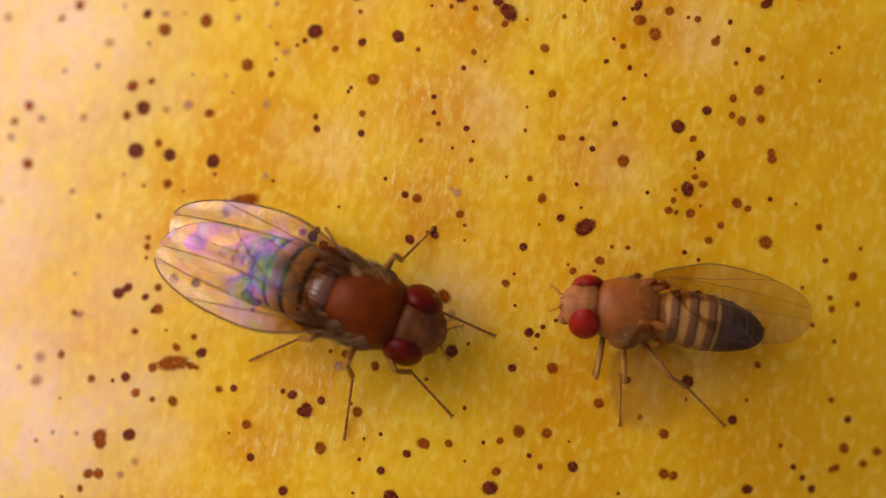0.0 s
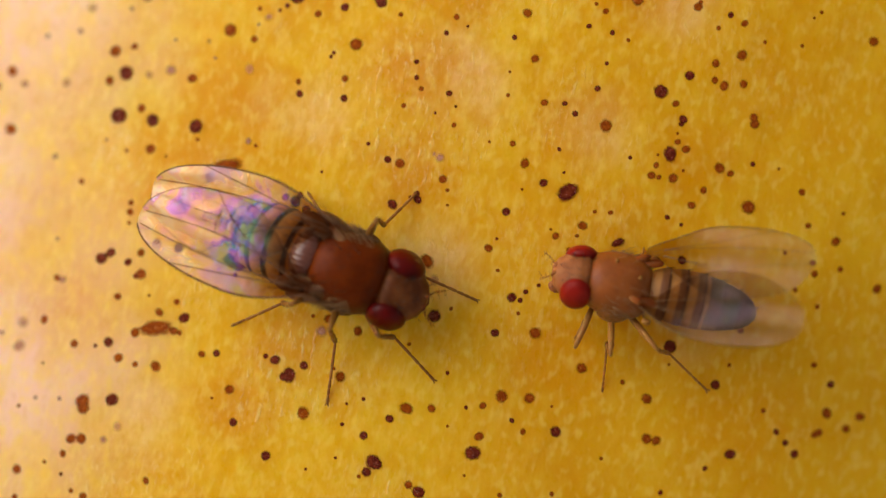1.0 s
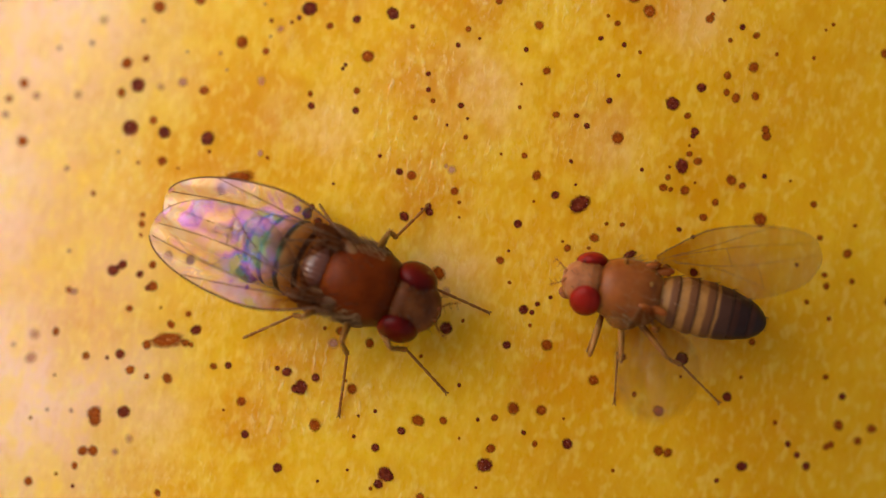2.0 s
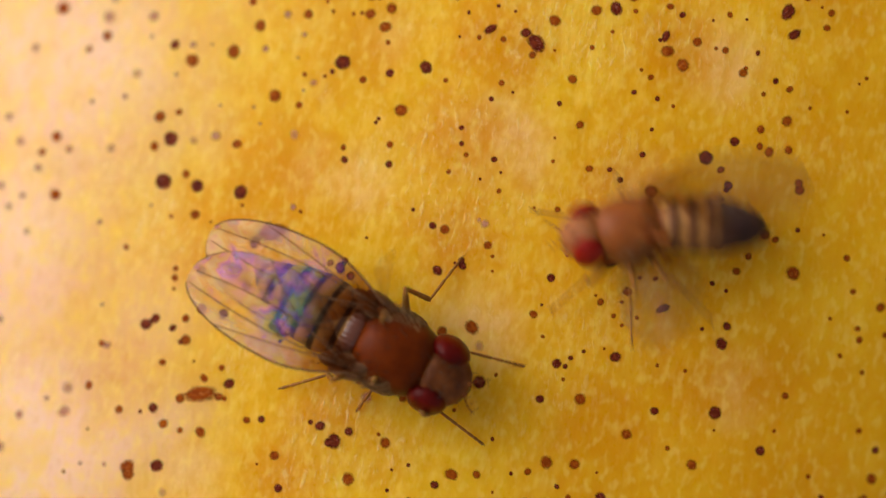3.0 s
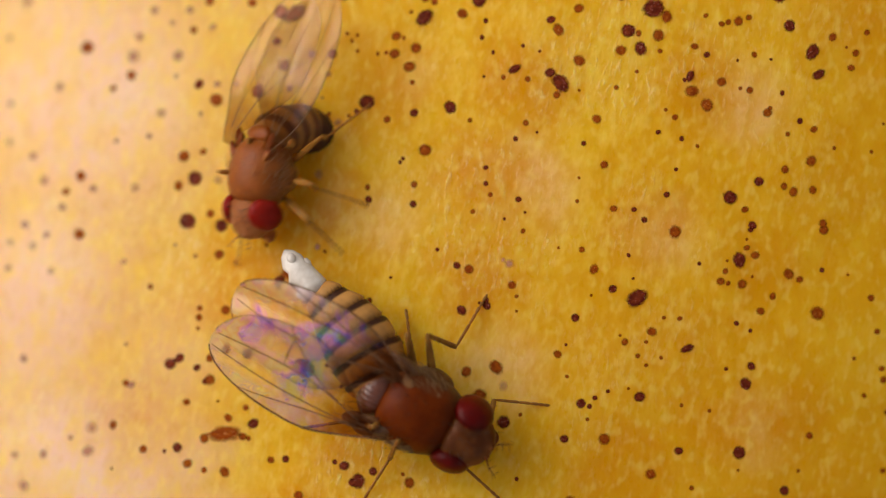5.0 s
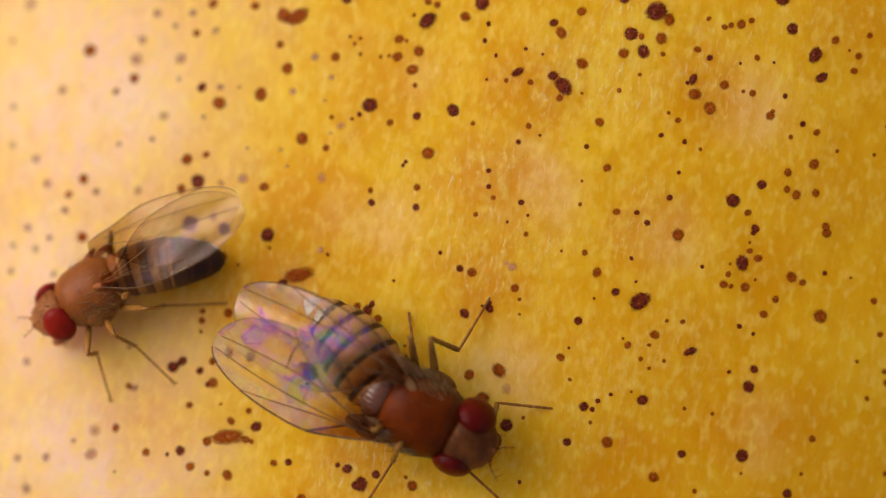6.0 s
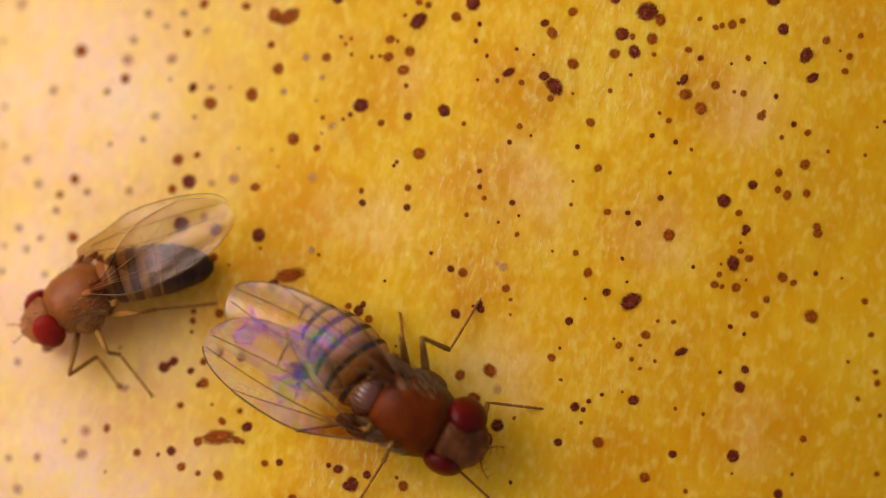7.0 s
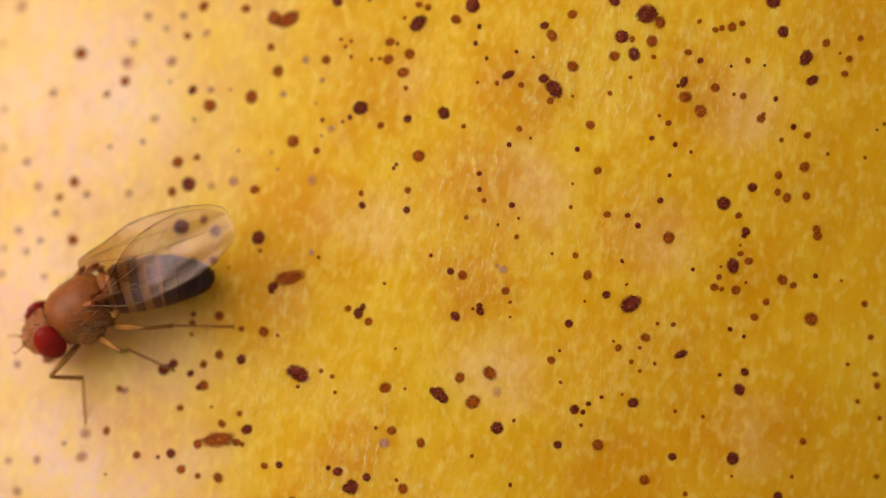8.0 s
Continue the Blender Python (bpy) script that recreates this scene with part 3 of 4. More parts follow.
def bristle_parts(fly, s):
    rnd = random.Random(7)
    bm = bmesh.new()
    for k in (1, -1):
        for x, y, z, n in ((0.10, 0.20, 0.92, 0.18), (-0.08, 0.17, 0.93, 0.24), (-0.22, 0.16, 0.88, 0.28), (-0.5, 0.13, 0.83, 0.34), (-0.56, 0.05, 0.82, 0.34), (0.22, 0.36, 0.70, 0.2), (0.05, 0.40, 0.72, 0.24), (-0.14, 0.38, 0.74, 0.26), (-0.26, 0.33, 0.76, 0.26)):
            hair(bm, (x * s, y * k * s, z * s), (-0.9, 0.35 * k, 0.75), n * s, 0.003 if fly.male else 0.0042)
    for j in range(420):
        x, a = rnd.uniform(-0.3, 0.36), rnd.uniform(-1.1, 1.1)
        w = 0.40 * math.sqrt(max(0.05, 1 - (x / 0.46) ** 2))
        hair(bm, (x * s, w * math.sin(a) * s, (0.60 + 0.37 * w / 0.40 * math.cos(a)) * s), (-1, 0.2 * math.sin(a), 0.45), 0.055 * s, 0.0018)
    tagged(part("bristle", bm, DOWN if fly.male else HAIR, fly.root), "short dark thorax bristles", kind="stuff")
    bm = bmesh.new()
    for j in range(200 if fly.male else 620):
        k = 1 if j % 2 else -1
        x, a = rnd.uniform(-0.44, 0.34), rnd.uniform(0.75, 1.75)
        w = 0.41 * math.sqrt(max(0.12, 1 - (x / 0.50) ** 2))
        root = Vector((x, w * math.sin(a) * k, 0.60 + 0.37 * w / 0.41 * math.cos(a))) * s
        hair(bm, root, (-0.9, 0.55 * math.sin(a) * k, 0.30 + rnd.uniform(-0.2, 0.25)), rnd.uniform(0.06, 0.15) * s, 0.0032)
    tagged(part("down", bm, DOWN, fly.root), "short brown down on the flanks", kind="stuff")


def build_fly(label, s, male):
    fly = Fly()
    fly.root = tagged(new("fruit_fly"), label, "fly", "fruit flies on the peel")
    fly.size, fly.male, fly.legs = s, male, []
    thorax_part(fly, s, THORAX_M if male else THORAX_F)
    head_part(fly, s, FACE_M if male else FACE_F)
    abdomen_parts(fly, s, male)
    length = 1.83 if male else 2.04
    wing_mat = WING_M if male else WING_F
    fly.wings = (wing_part(fly, length, 1, wing_mat[0]), wing_part(fly, length, -1, wing_mat[1]))
    mat = LEG_M if male else LEG_F
    for k in (1, -1):
        bm = bmesh.new()
        tube(bm, ((-0.30 * s, 0.30 * k * s, 0.62 * s), (-0.38 * s, 0.40 * k * s, 0.62 * s)), (0.012, 0.012), 6)
        blob(bm, (-0.40 * s, 0.43 * k * s, 0.62 * s), (0.06 * s, 0.045 * s, 0.05 * s), u=10, v=8)
        part("haltere", bm, mat, fly.root, "pale club-shaped balancer")
    for k in (1, -1):
        bm = bmesh.new()
        blob(bm, (-0.20 * s, 0.29 * k * s, 0.87 * s), (0.12 * s, 0.05 * s, 0.030 * s), Matrix.Rotation(radians(-28 * k), 4, "Z"), 14, 8)
        blob(bm, (-0.36 * s, 0.27 * k * s, 0.84 * s), (0.13 * s, 0.06 * s, 0.018 * s), Matrix.Rotation(radians(-12 * k), 4, "Z"), 14, 8)
        for j in range(9):
            hair(bm, ((-0.28 - 0.025 * j) * s, (0.36 - 0.006 * j) * k * s, 0.85 * s), (-0.8, 0.8 * k, 0.15), (0.05 if male else 0.09) * s, 0.0025, 0.1)
        if not male:
            blob(bm, (-0.46 * s, 0.33 * k * s, 0.80 * s), (0.17 * s, 0.09 * s, 0.045 * s), Matrix.Rotation(radians(-16 * k), 4, "Z"), 14, 8)
            blob(bm, (-0.30 * s, 0.40 * k * s, 0.72 * s), (0.20 * s, 0.07 * s, 0.09 * s), Matrix.Rotation(radians(-10 * k), 4, "Z"), 14, 8)
            for j in range(46):
                x, y = -0.16 - 0.0105 * j, 0.30 + 0.14 * math.sin(2.4 * j)
                hair(bm, (x * s, y * k * s, (0.87 - 0.30 * abs(y - 0.26)) * s), (-0.9, (0.5 + 0.5 * math.sin(1.7 * j)) * k, 0.35), (0.09 + 0.05 * math.sin(3.1 * j)) * s, 0.0032, 0.15)
        part("wing_hinge", bm, THORAX_M if male else HINGE_F, fly.root, "brown hairy lobe at the wing base")
    bristle_parts(fly, s)
    for row, (hx, lengths) in enumerate(((0.26, (0.56, 0.50, 0.62)), (0.02, (0.66, 0.62, 0.66)), (-0.20, (0.70, 0.68, 0.74)))):
        for k in (1, -1):
            leg_parts(fly, row, tuple(s * q for q in lengths), 0.033 * s, mat)
            fly.legs[-1] += (Vector((hx * s, 0.25 * k * s, 0.34 * s)), k)
    return fly


# ---- how the flies move ----
def glide(rows, t):
    """Values between rows of (seconds, ...), eased from row to row where they hold still."""
    if t <= rows[0][0]:
        return rows[0][1:]
    for a, b in zip(rows, rows[1:]):
        if t <= b[0]:
            f = (t - a[0]) / (b[0] - a[0])
            return tuple(p + (q - p) * f for p, q in zip(a[1:], b[1:]))
    return rows[-1][1:]


def axis_pose(at, direction, up=(0, 0, 1)):
    """Pose whose x axis points along direction."""
    x = Vector(direction).normalized()
    y = Vector(up).cross(x)
    y = y.normalized() if y.length > 1e-5 else Vector((0, 1, 0))
    z = x.cross(y)
    m = Matrix((x, y, z)).transposed().to_4x4()
    m.translation = Vector(at)
    return m


def scaled(m):
    """A pose in millimetres as a pose in metres."""
    n = m.copy()
    n.translation = m.translation * MM
    return n


def body_pose(values):
    """Pose in millimetres from x, y, heading, roll, pitch and lift."""
    x, y, heading, roll, pitch, lift = values
    m = Matrix.Translation((x, y, height(x, y) + lift)) @ upright(x, y) @ Matrix.Rotation(radians(heading), 4, "Z")
    return m @ Matrix.Rotation(radians(roll), 4, "X") @ Matrix.Rotation(radians(pitch), 4, "Y")


def leg_poses(m, hip, side, lengths, foot, lean=(0.0, 0.0)):
    """Femur, tibia and tarsus of a leg that ends at foot, for a body that stands at m."""
    femur, shin, tarsus = lengths
    up = (upright(foot.x, foot.y) @ Vector((0, 0, 1))).normalized()
    out = (m.to_3x3() @ Vector((0, side, 0))).normalized()
    hip = m @ hip
    back = hip - foot
    back -= up * back.dot(up)
    reach = back.length
    back.normalize()
    ankle = foot + back * min(tarsus * 0.93, reach * 0.55) + up * (tarsus * 0.26)
    to = ankle - hip
    d = max(abs(femur - shin) + 0.03, min(femur + shin - 0.01, to.length))
    to.normalize()
    ankle = hip + to * d
    a = (femur * femur - shin * shin + d * d) / (2 * d)
    h = math.sqrt(max(0.0, femur * femur - a * a))
    rise = up + out * (0.25 * max(0.0, min(1.0, (reach - 0.35) / 0.6)))
    rise += Vector((lean[0], lean[1], 0))
    rise -= to * to.dot(rise)
    rise.normalize()
    knee = hip + to * a + rise * h
    inv = m.inverted()
    m1 = inv @ axis_pose(hip, knee - hip, up)
    m2, m3 = inv @ axis_pose(knee, ankle - knee, up), inv @ axis_pose(ankle, foot - ankle, up)
    return m1, m1.inverted() @ m2, m1.inverted() @ m3


def foot_tracks(fly, times, body, rest, planted):
    """Where each foot stands at each time: planted feet stay until the body has moved on, then step in a tenth of a second."""
    tracks = []
    for j, (leg, shin, foot, lengths, hip, side) in enumerate(fly.legs):
        at, track = None, []
        for t in times:
            m = body_pose(body(t))
            want = m @ Vector((*rest[j], 0))
            for t0, t1, feet in planted:
                if t0 - 0.06 <= t <= t1 and j in feet:
                    want = Vector((*feet[j], 0))
            want.z = 0
            if at is None:
                at = want.copy()
            fixed = any(t0 - 0.06 <= t <= t1 and j in feet for t0, t1, feet in planted)
            limit = 0.03 if fixed else 0.26 if (j + (j // 2)) % 2 else 0.34
            gone = (want - at).length
            raised = 0.0
            if gone > limit:
                at = at + (want - at) * (1.0 if gone < 0.9 else 0.85)
                raised = 0.10 if gone > 0.15 else 0.0
            track.append(Vector((at.x, at.y, height(at.x, at.y) + 0.015 + raised)))
        tracks.append(track)
    return tracks


def animate(fly, body, wings, bend, rest, planted, push=None, leans=()):
    times = [round(0.1 * k, 1) for k in range(81)]
    s = fly.size
    bodies = [body_pose(body(t)) for t in times]
    walk(fly.root, [(t, scaled(m)) for t, m in zip(times, bodies)])
    for k, wing in enumerate(fly.wings):
        side = 1 if k == 0 else -1
        rows = []
        for t in times:
            left, right, lift, twist, tilt = wings(t)
            spread = left if k == 0 else right
            m = Matrix.Translation((-0.24 * s, 0.30 * side * s, (0.92 + 0.03 * k) * s)) @ Matrix.Rotation(radians(tilt), 4, "X") @ Matrix.Rotation(radians(180 - side * spread), 4, "Z")
            m = m @ Matrix.Rotation(radians(-lift - 0.42 * max(0, spread)), 4, "Y") @ Matrix.Rotation(radians(side * (twist + 0.10 * max(0, spread))), 4, "X")
            rows.append((t, scaled(m)))
        walk(wing, rows)
    chains = []
    for t in times:
        yaw, curl, first, swing, stretch = bend(t)
        m = Matrix.Translation((-0.36 * s, 0, 0.60 * s)) @ Matrix.Rotation(math.pi, 4, "Z") @ Matrix.Rotation(radians(-swing), 4, "Z") @ Matrix.Rotation(radians(first), 4, "Y")
        chain = []
        for k in range(RINGS + 1):
            m = m @ Matrix.Rotation(radians(-yaw), 4, "Z") @ Matrix.Rotation(radians(curl), 4, "Y")
            chain.append(m.copy())
            m = m @ Matrix.Translation((fly.step * stretch * s, 0, 0))
        chains.append(chain)
    for k, ring in enumerate(fly.rings):
        walk(ring, [(t, scaled(c[k])) for t, c in zip(times, chains)])
    if push:
        walk(fly.egg_tube, [(t, scaled(c[RINGS] @ Matrix.Rotation(radians(-18 * max(0, 1 + push(t)[0] / 0.3)), 4, "Z") @ Matrix.Translation((push(t)[0], 0, 0.03)))) for t, c in zip(times, chains)])
    tracks = foot_tracks(fly, times, body, rest, planted)
    for j, (leg, shin, foot, lengths, hip, side) in enumerate(fly.legs):
        rows = ([], [], [])
        for t, m, f in zip(times, bodies, tracks[j]):
            lean = next((way for t0, t1, which, way in leans if which == j and t0 - 0.05 <= t <= t1), (0.0, 0.0))
            for r, p in zip(rows, leg_poses(m, hip, side, lengths, f, lean)):
                r.append((t, scaled(p)))
        for ob, r in zip((leg, shin, foot), rows):
            walk(ob, r)


# ---- the table and the banana ----
def build_table():
    bm = bmesh.new()
    bmesh.ops.create_cube(bm, size=1.0)
    bmesh.ops.scale(bm, vec=(1400.0, 900.0, 30.0), verts=bm.verts)
    bmesh.ops.translate(bm, vec=(0, 0, -15.0), verts=bm.verts)
    bmesh.ops.bevel(bm, geom=bm.edges[:], offset=4.0, segments=3, affect="EDGES")
    top = part("ground", bm, TABLE)
    top.location.z = -2 * RADIUS * MM
    tagged(top, "plain pale table top under the banana", "table top", kind="structure")


def build_banana():
    banana = tagged(new("banana"), "ripe yellow banana with many brown sugar spots", "banana")
    banana.matrix_basis = Matrix.Translation((CREST.x * MM, CREST.y * MM, -RADIUS * MM)) @ Matrix.Rotation(LEAN, 4, "Z")

    def ring_size(a):
        if a > 60:
            return max(0.20, 1 - ((a - 60) / 42) ** 1.6)
        if a < -60:
            return max(0.28, 1 - ((-a - 60) / 46) ** 1.5)
        return 1.0

    near = [-7.6 + 0.065 * k for k in range(236)]
    stations = [-100 + 4 * k for k in range(24)] + near + [8.2 + 3.6 * k for k in range(26)]
    fine = [radians(-25 + 0.27 * k) for k in range(186)]
    turns = fine + [radians(25.4 + (309.2) * k / 44) for k in range(45)]
    verts, faces = [], []
    for a in stations:
        size = ring_size(a)
        inner = -7.7 < a < 7.8
        for phi in turns:
            r = RADIUS * size
            if inner and abs(phi) < 0.45:
                r += relief(a, RADIUS * math.sin(phi))
            off = a * a / BEND
            verts.append((a * MM, (-r * math.sin(phi) + off) * MM, r * math.cos(phi) * MM))
    n = len(turns)
    for i in range(len(stations) - 1):
        for j in range(n):
            faces.append((i * n + j, i * n + (j + 1) % n, (i + 1) * n + (j + 1) % n, (i + 1) * n + j))
    faces.append(tuple(range(n)))
    faces.append(tuple((len(stations) - 1) * n + j for j in range(n - 1, -1, -1)))
    me = bpy.data.meshes.new("peel")
    me.from_pydata(verts, [], faces)
    me.shade_smooth()
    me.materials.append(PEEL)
    peel = new("peel", me)
    peel.parent = banana
    bm = bmesh.new()
    end = stations[-1]
    y = end * end / BEND
    tube(bm, ((end - 2, y - 0.6, 0), (end + 8, y + 1.2, 0.5), (end + 18, y + 3.0, 1.0), (end + 22, y + 3.8, 1.2)), (4.0, 4.2, 4.8, 5.4), 16)
    part("stem", bm, STEM, banana)
    bm = bmesh.new()
    end = stations[0]
    y = end * end / BEND
    tube(bm, ((end + 1, y - 0.5, 0), (end - 3, y + 0.6, 0), (end - 5, y + 1.0, 0)), (4.6, 3.6, 2.4), 12)
    part("blossom_end", bm, STEM, banana)
    return banana


def spot_meshes():
    """Eight ragged, slightly domed crusts of unit radius."""
    rnd = random.Random(11)
    made = []
    for k in range(8):
        bm = bmesh.new()
        centre = bm.verts.new((0, 0, 0.10))
        loops = []
        edge = [1.0 + 0.13 * math.sin(2 * a + k) + 0.10 * math.sin(3 * a + 2.1 * k) + rnd.uniform(-0.08, 0.08) for a in [2 * math.pi * j / 20 for j in range(20)]]
        for f, z in ((0.5, 0.085), (0.82, 0.05), (1.1, -0.03)):
            loops.append([bm.verts.new((f * edge[j] * math.cos(2 * math.pi * j / 20), f * edge[j] * math.sin(2 * math.pi * j / 20), z + (rnd.uniform(-0.03, 0.03) if f < 1 else 0))) for j in range(20)])
        for j in range(20):
            bm.faces.new((centre, loops[0][j], loops[0][(j + 1) % 20]))
            for a, b in zip(loops, loops[1:]):
                bm.faces.new((a[j], b[j], b[(j + 1) % 20], a[(j + 1) % 20]))
        made.append(bm)
    return made


def spread_spots(banana, name, material, lists, shapes):
    rnd = random.Random(23)
    back = banana.matrix_basis.inverted()
    meshes = []
    for bm in shapes:
        me = bpy.data.meshes.new(name)
        bm.to_mesh(me)
        me.transform(Matrix.Scale(MM, 4))
        me.shade_smooth()
        me.materials.append(material)
        meshes.append(me)
    for rows in lists:
        for x, y, r in rows:
            ob = new(name, rnd.choice(meshes))
            ob.parent = banana
            m = Matrix.Translation((x * MM, y * MM, (height(x, y) + 0.003) * MM)) @ upright(x, y) @ Matrix.Rotation(rnd.uniform(0, 6.3), 4, "Z")
            wide = rnd.uniform(0.9, 1.12)
            ob.matrix_basis = back @ m @ Matrix.Diagonal((1.06 * r * wide, 1.06 * r / wide, r * 0.9, 1))


def spread_crusts(banana):
    """Each crust has an outline of its own, with lobes, notches and a broken surface."""
    rnd = random.Random(41)
    back = banana.matrix_basis.inverted()
    for x, y, long, wide, turn in CRUSTS:
        bm = bmesh.new()
        centre = bm.verts.new((0, 0, 0.16))
        p, q, n = rnd.uniform(0, 6.3), rnd.uniform(0, 6.3), 28
        edge = [1.0 + 0.17 * math.sin(2 * math.pi * j / n * 3 + p) + 0.12 * math.sin(2 * math.pi * j / n * 5 + q) + rnd.uniform(-0.07, 0.07) for j in range(n)]
        loops = []
        for f, z in ((0.35, 0.15), (0.65, 0.12), (0.9, 0.06), (1.1, -0.05)):
            loops.append([bm.verts.new((f * e * math.cos(2 * math.pi * j / n), f * e * math.sin(2 * math.pi * j / n), z + (rnd.uniform(-0.05, 0.05) if f < 1 else 0))) for j, e in enumerate(edge)])
        for j in range(n):
            bm.faces.new((centre, loops[0][j], loops[0][(j + 1) % n]))
            for a, b in zip(loops, loops[1:]):
                bm.faces.new((a[j], b[j], b[(j + 1) % n], a[(j + 1) % n]))
        faint = long > 0.155
        crust = part("brown_crust" if faint else "dark_crust", bm, BROWN if faint else DARK, banana, "long ragged brown crust" if faint else "ragged dark crust")
        m = Matrix.Translation((x * MM, y * MM, (height(x, y) + 0.004) * MM)) @ upright(x, y) @ Matrix.Rotation(radians(turn), 4, "Z")
        crust.matrix_basis = back @ m @ Matrix.Diagonal((long, wide, 0.08, 1))


# Spots on the peel: x, y and radius in millimetres.
DARK_A = [(-2.71, 1.72, 0.055), (-2.75, 0.70, 0.085), (-2.83, 0.24, 0.091), (-2.46, 0.19, 0.073), (-2.91, -1.24, 0.055), (-3.01, -1.30, 0.067),
    (-2.72, -1.34, 0.042), (-2.63, -1.49, 0.036), (-2.93, -2.20, 0.055), (-3.07, -2.24, 0.024), (-2.89, -2.82, 0.073), (-3.44, -3.62, 0.024),
    (-1.14, 2.67, 0.061), (-0.89, 1.52, 0.085), (0.01, 1.46, 0.073), (-1.00, 1.42, 0.030), (-0.38, 1.40, 0.048), (-0.50, 0.91, 0.024),
    (-0.53, 0.87, 0.024), (-0.87, 0.47, 0.042), (-0.39, 0.42, 0.042), (-1.99, 0.12, 0.079), (-0.13, -0.07, 0.024), (0.08, -0.24, 0.042)]
DARK_B = [(-0.63, -0.37, 0.018), (-1.83, -0.40, 0.055), (-1.85, -0.45, 0.036), (-0.86, -0.62, 0.036), (-0.91, -0.69, 0.061), (-2.17, -1.19, 0.055),
    (-1.56, -1.48, 0.024), (-0.11, -1.52, 0.042), (-0.05, -1.55, 0.073), (0.00, -1.60, 0.061), (-2.11, -1.94, 0.061), (-1.76, -2.32, 0.042),
    (-1.23, -2.35, 0.030), (-1.13, -2.39, 0.055), (-0.82, -2.45, 0.048), (-0.98, -2.55, 0.079), (-1.04, -2.57, 0.048), (-0.18, -2.81, 0.024),
    (-0.36, -2.86, 0.018), (-1.58, -3.06, 0.048), (-0.41, -3.08, 0.024), (-0.18, -3.20, 0.048), (-1.23, -3.42, 0.055), (-0.48, -3.44, 0.018),
    (-0.08, -3.48, 0.079), (-0.04, -3.51, 0.061), (-0.80, -3.56, 0.018)]
DARK_C = [(-0.15, -3.59, 0.055), (1.84, 2.66, 0.061), (0.32, 2.62, 0.085), (1.09, 2.40, 0.048), (0.39, 2.39, 0.030), (1.92, 2.28, 0.079),
    (0.35, 2.21, 0.030), (0.79, 2.12, 0.024), (2.05, 2.09, 0.073), (0.97, 2.06, 0.018), (0.47, 2.05, 0.024), (1.08, 1.83, 0.055),
    (0.37, 1.79, 0.018), (0.94, 1.19, 0.018), (2.24, 1.19, 0.030), (0.71, 1.12, 0.030), (2.49, 1.12, 0.030), (1.44, 1.07, 0.030),
    (0.39, 0.81, 0.030), (2.43, 0.79, 0.024), (0.39, 0.64, 0.030), (2.33, 0.52, 0.036), (0.74, 0.47, 0.036), (1.98, 0.36, 0.030),
    (0.81, 0.33, 0.018), (0.59, 0.26, 0.018), (2.09, 0.25, 0.036), (1.92, -0.13, 0.024)]
DARK_D = [(1.97, -0.38, 0.018), (1.75, -0.49, 0.048), (0.39, -0.61, 0.036), (0.32, -0.64, 0.018), (0.40, -0.67, 0.048), (0.13, -0.72, 0.055),
    (1.35, -0.80, 0.048), (1.25, -1.09, 0.018), (1.70, -1.59, 0.024), (2.04, -1.65, 0.061), (1.56, -1.66, 0.030), (1.41, -1.72, 0.055),
    (1.50, -1.75, 0.030), (0.58, -1.92, 0.073), (1.23, -2.10, 0.048), (2.46, -2.23, 0.048), (0.72, -2.53, 0.024), (0.92, -2.90, 0.024),
    (0.10, -3.02, 0.048), (1.41, -3.04, 0.030), (1.88, -3.16, 0.061), (0.99, -3.39, 0.085), (0.41, -3.81, 0.073), (3.54, 2.66, 0.085),
    (3.65, 2.33, 0.067)]
DARK_E = [(2.76, 2.02, 0.036), (3.45, 1.97, 0.018), (3.09, 1.96, 0.018), (2.52, 1.75, 0.024), (3.57, 1.61, 0.030), (3.76, 1.31, 0.036),
    (3.32, 0.66, 0.055), (3.01, 0.49, 0.079), (3.25, 0.19, 0.048), (3.23, 0.14, 0.030), (3.11, -0.18, 0.079), (2.68, -0.22, 0.024),
    (4.00, -0.29, 0.030), (3.08, -0.86, 0.030), (3.23, -0.94, 0.024), (3.24, -1.32, 0.048), (2.97, -1.35, 0.024), (3.18, -1.51, 0.067),
    (3.11, -2.25, 0.073), (3.60, -2.66, 0.055), (4.85, -2.66, 0.042), (4.26, -3.17, 0.036), (4.36, -3.29, 0.036), (4.46, -3.41, 0.048),
    (3.76, -3.41, 0.061), (3.49, -3.56, 0.030), (3.01, -3.82, 0.030)]
BROWN_A = [(-2.59, 2.63, 0.061), (-2.77, 2.31, 0.048), (-3.94, 2.13, 0.079), (-3.45, 1.82, 0.061), (-3.65, 1.68, 0.042), (-2.52, 1.55, 0.079),
    (-2.66, 0.99, 0.042), (-2.87, 0.94, 0.067), (-4.00, 0.73, 0.061), (-2.93, 0.62, 0.055), (-4.16, 0.56, 0.048), (-2.58, 0.32, 0.048),
    (-4.01, 0.10, 0.067), (-2.48, -0.12, 0.055), (-2.74, -0.14, 0.024), (-3.23, -0.47, 0.036), (-2.69, -0.70, 0.036), (-2.41, -0.72, 0.055),
    (-2.70, -0.80, 0.042), (-2.71, -0.92, 0.024), (-2.41, -1.14, 0.055), (-2.58, -1.24, 0.048), (-2.58, -1.47, 0.061), (-3.49, -1.51, 0.042),
    (-2.83, -1.71, 0.042), (-2.49, -1.70, 0.018), (-2.38, -1.88, 0.048), (-3.63, -1.96, 0.048), (-2.64, -2.10, 0.055), (-3.30, -2.22, 0.048),
    (-2.82, -2.37, 0.055), (-3.64, -2.43, 0.018)]
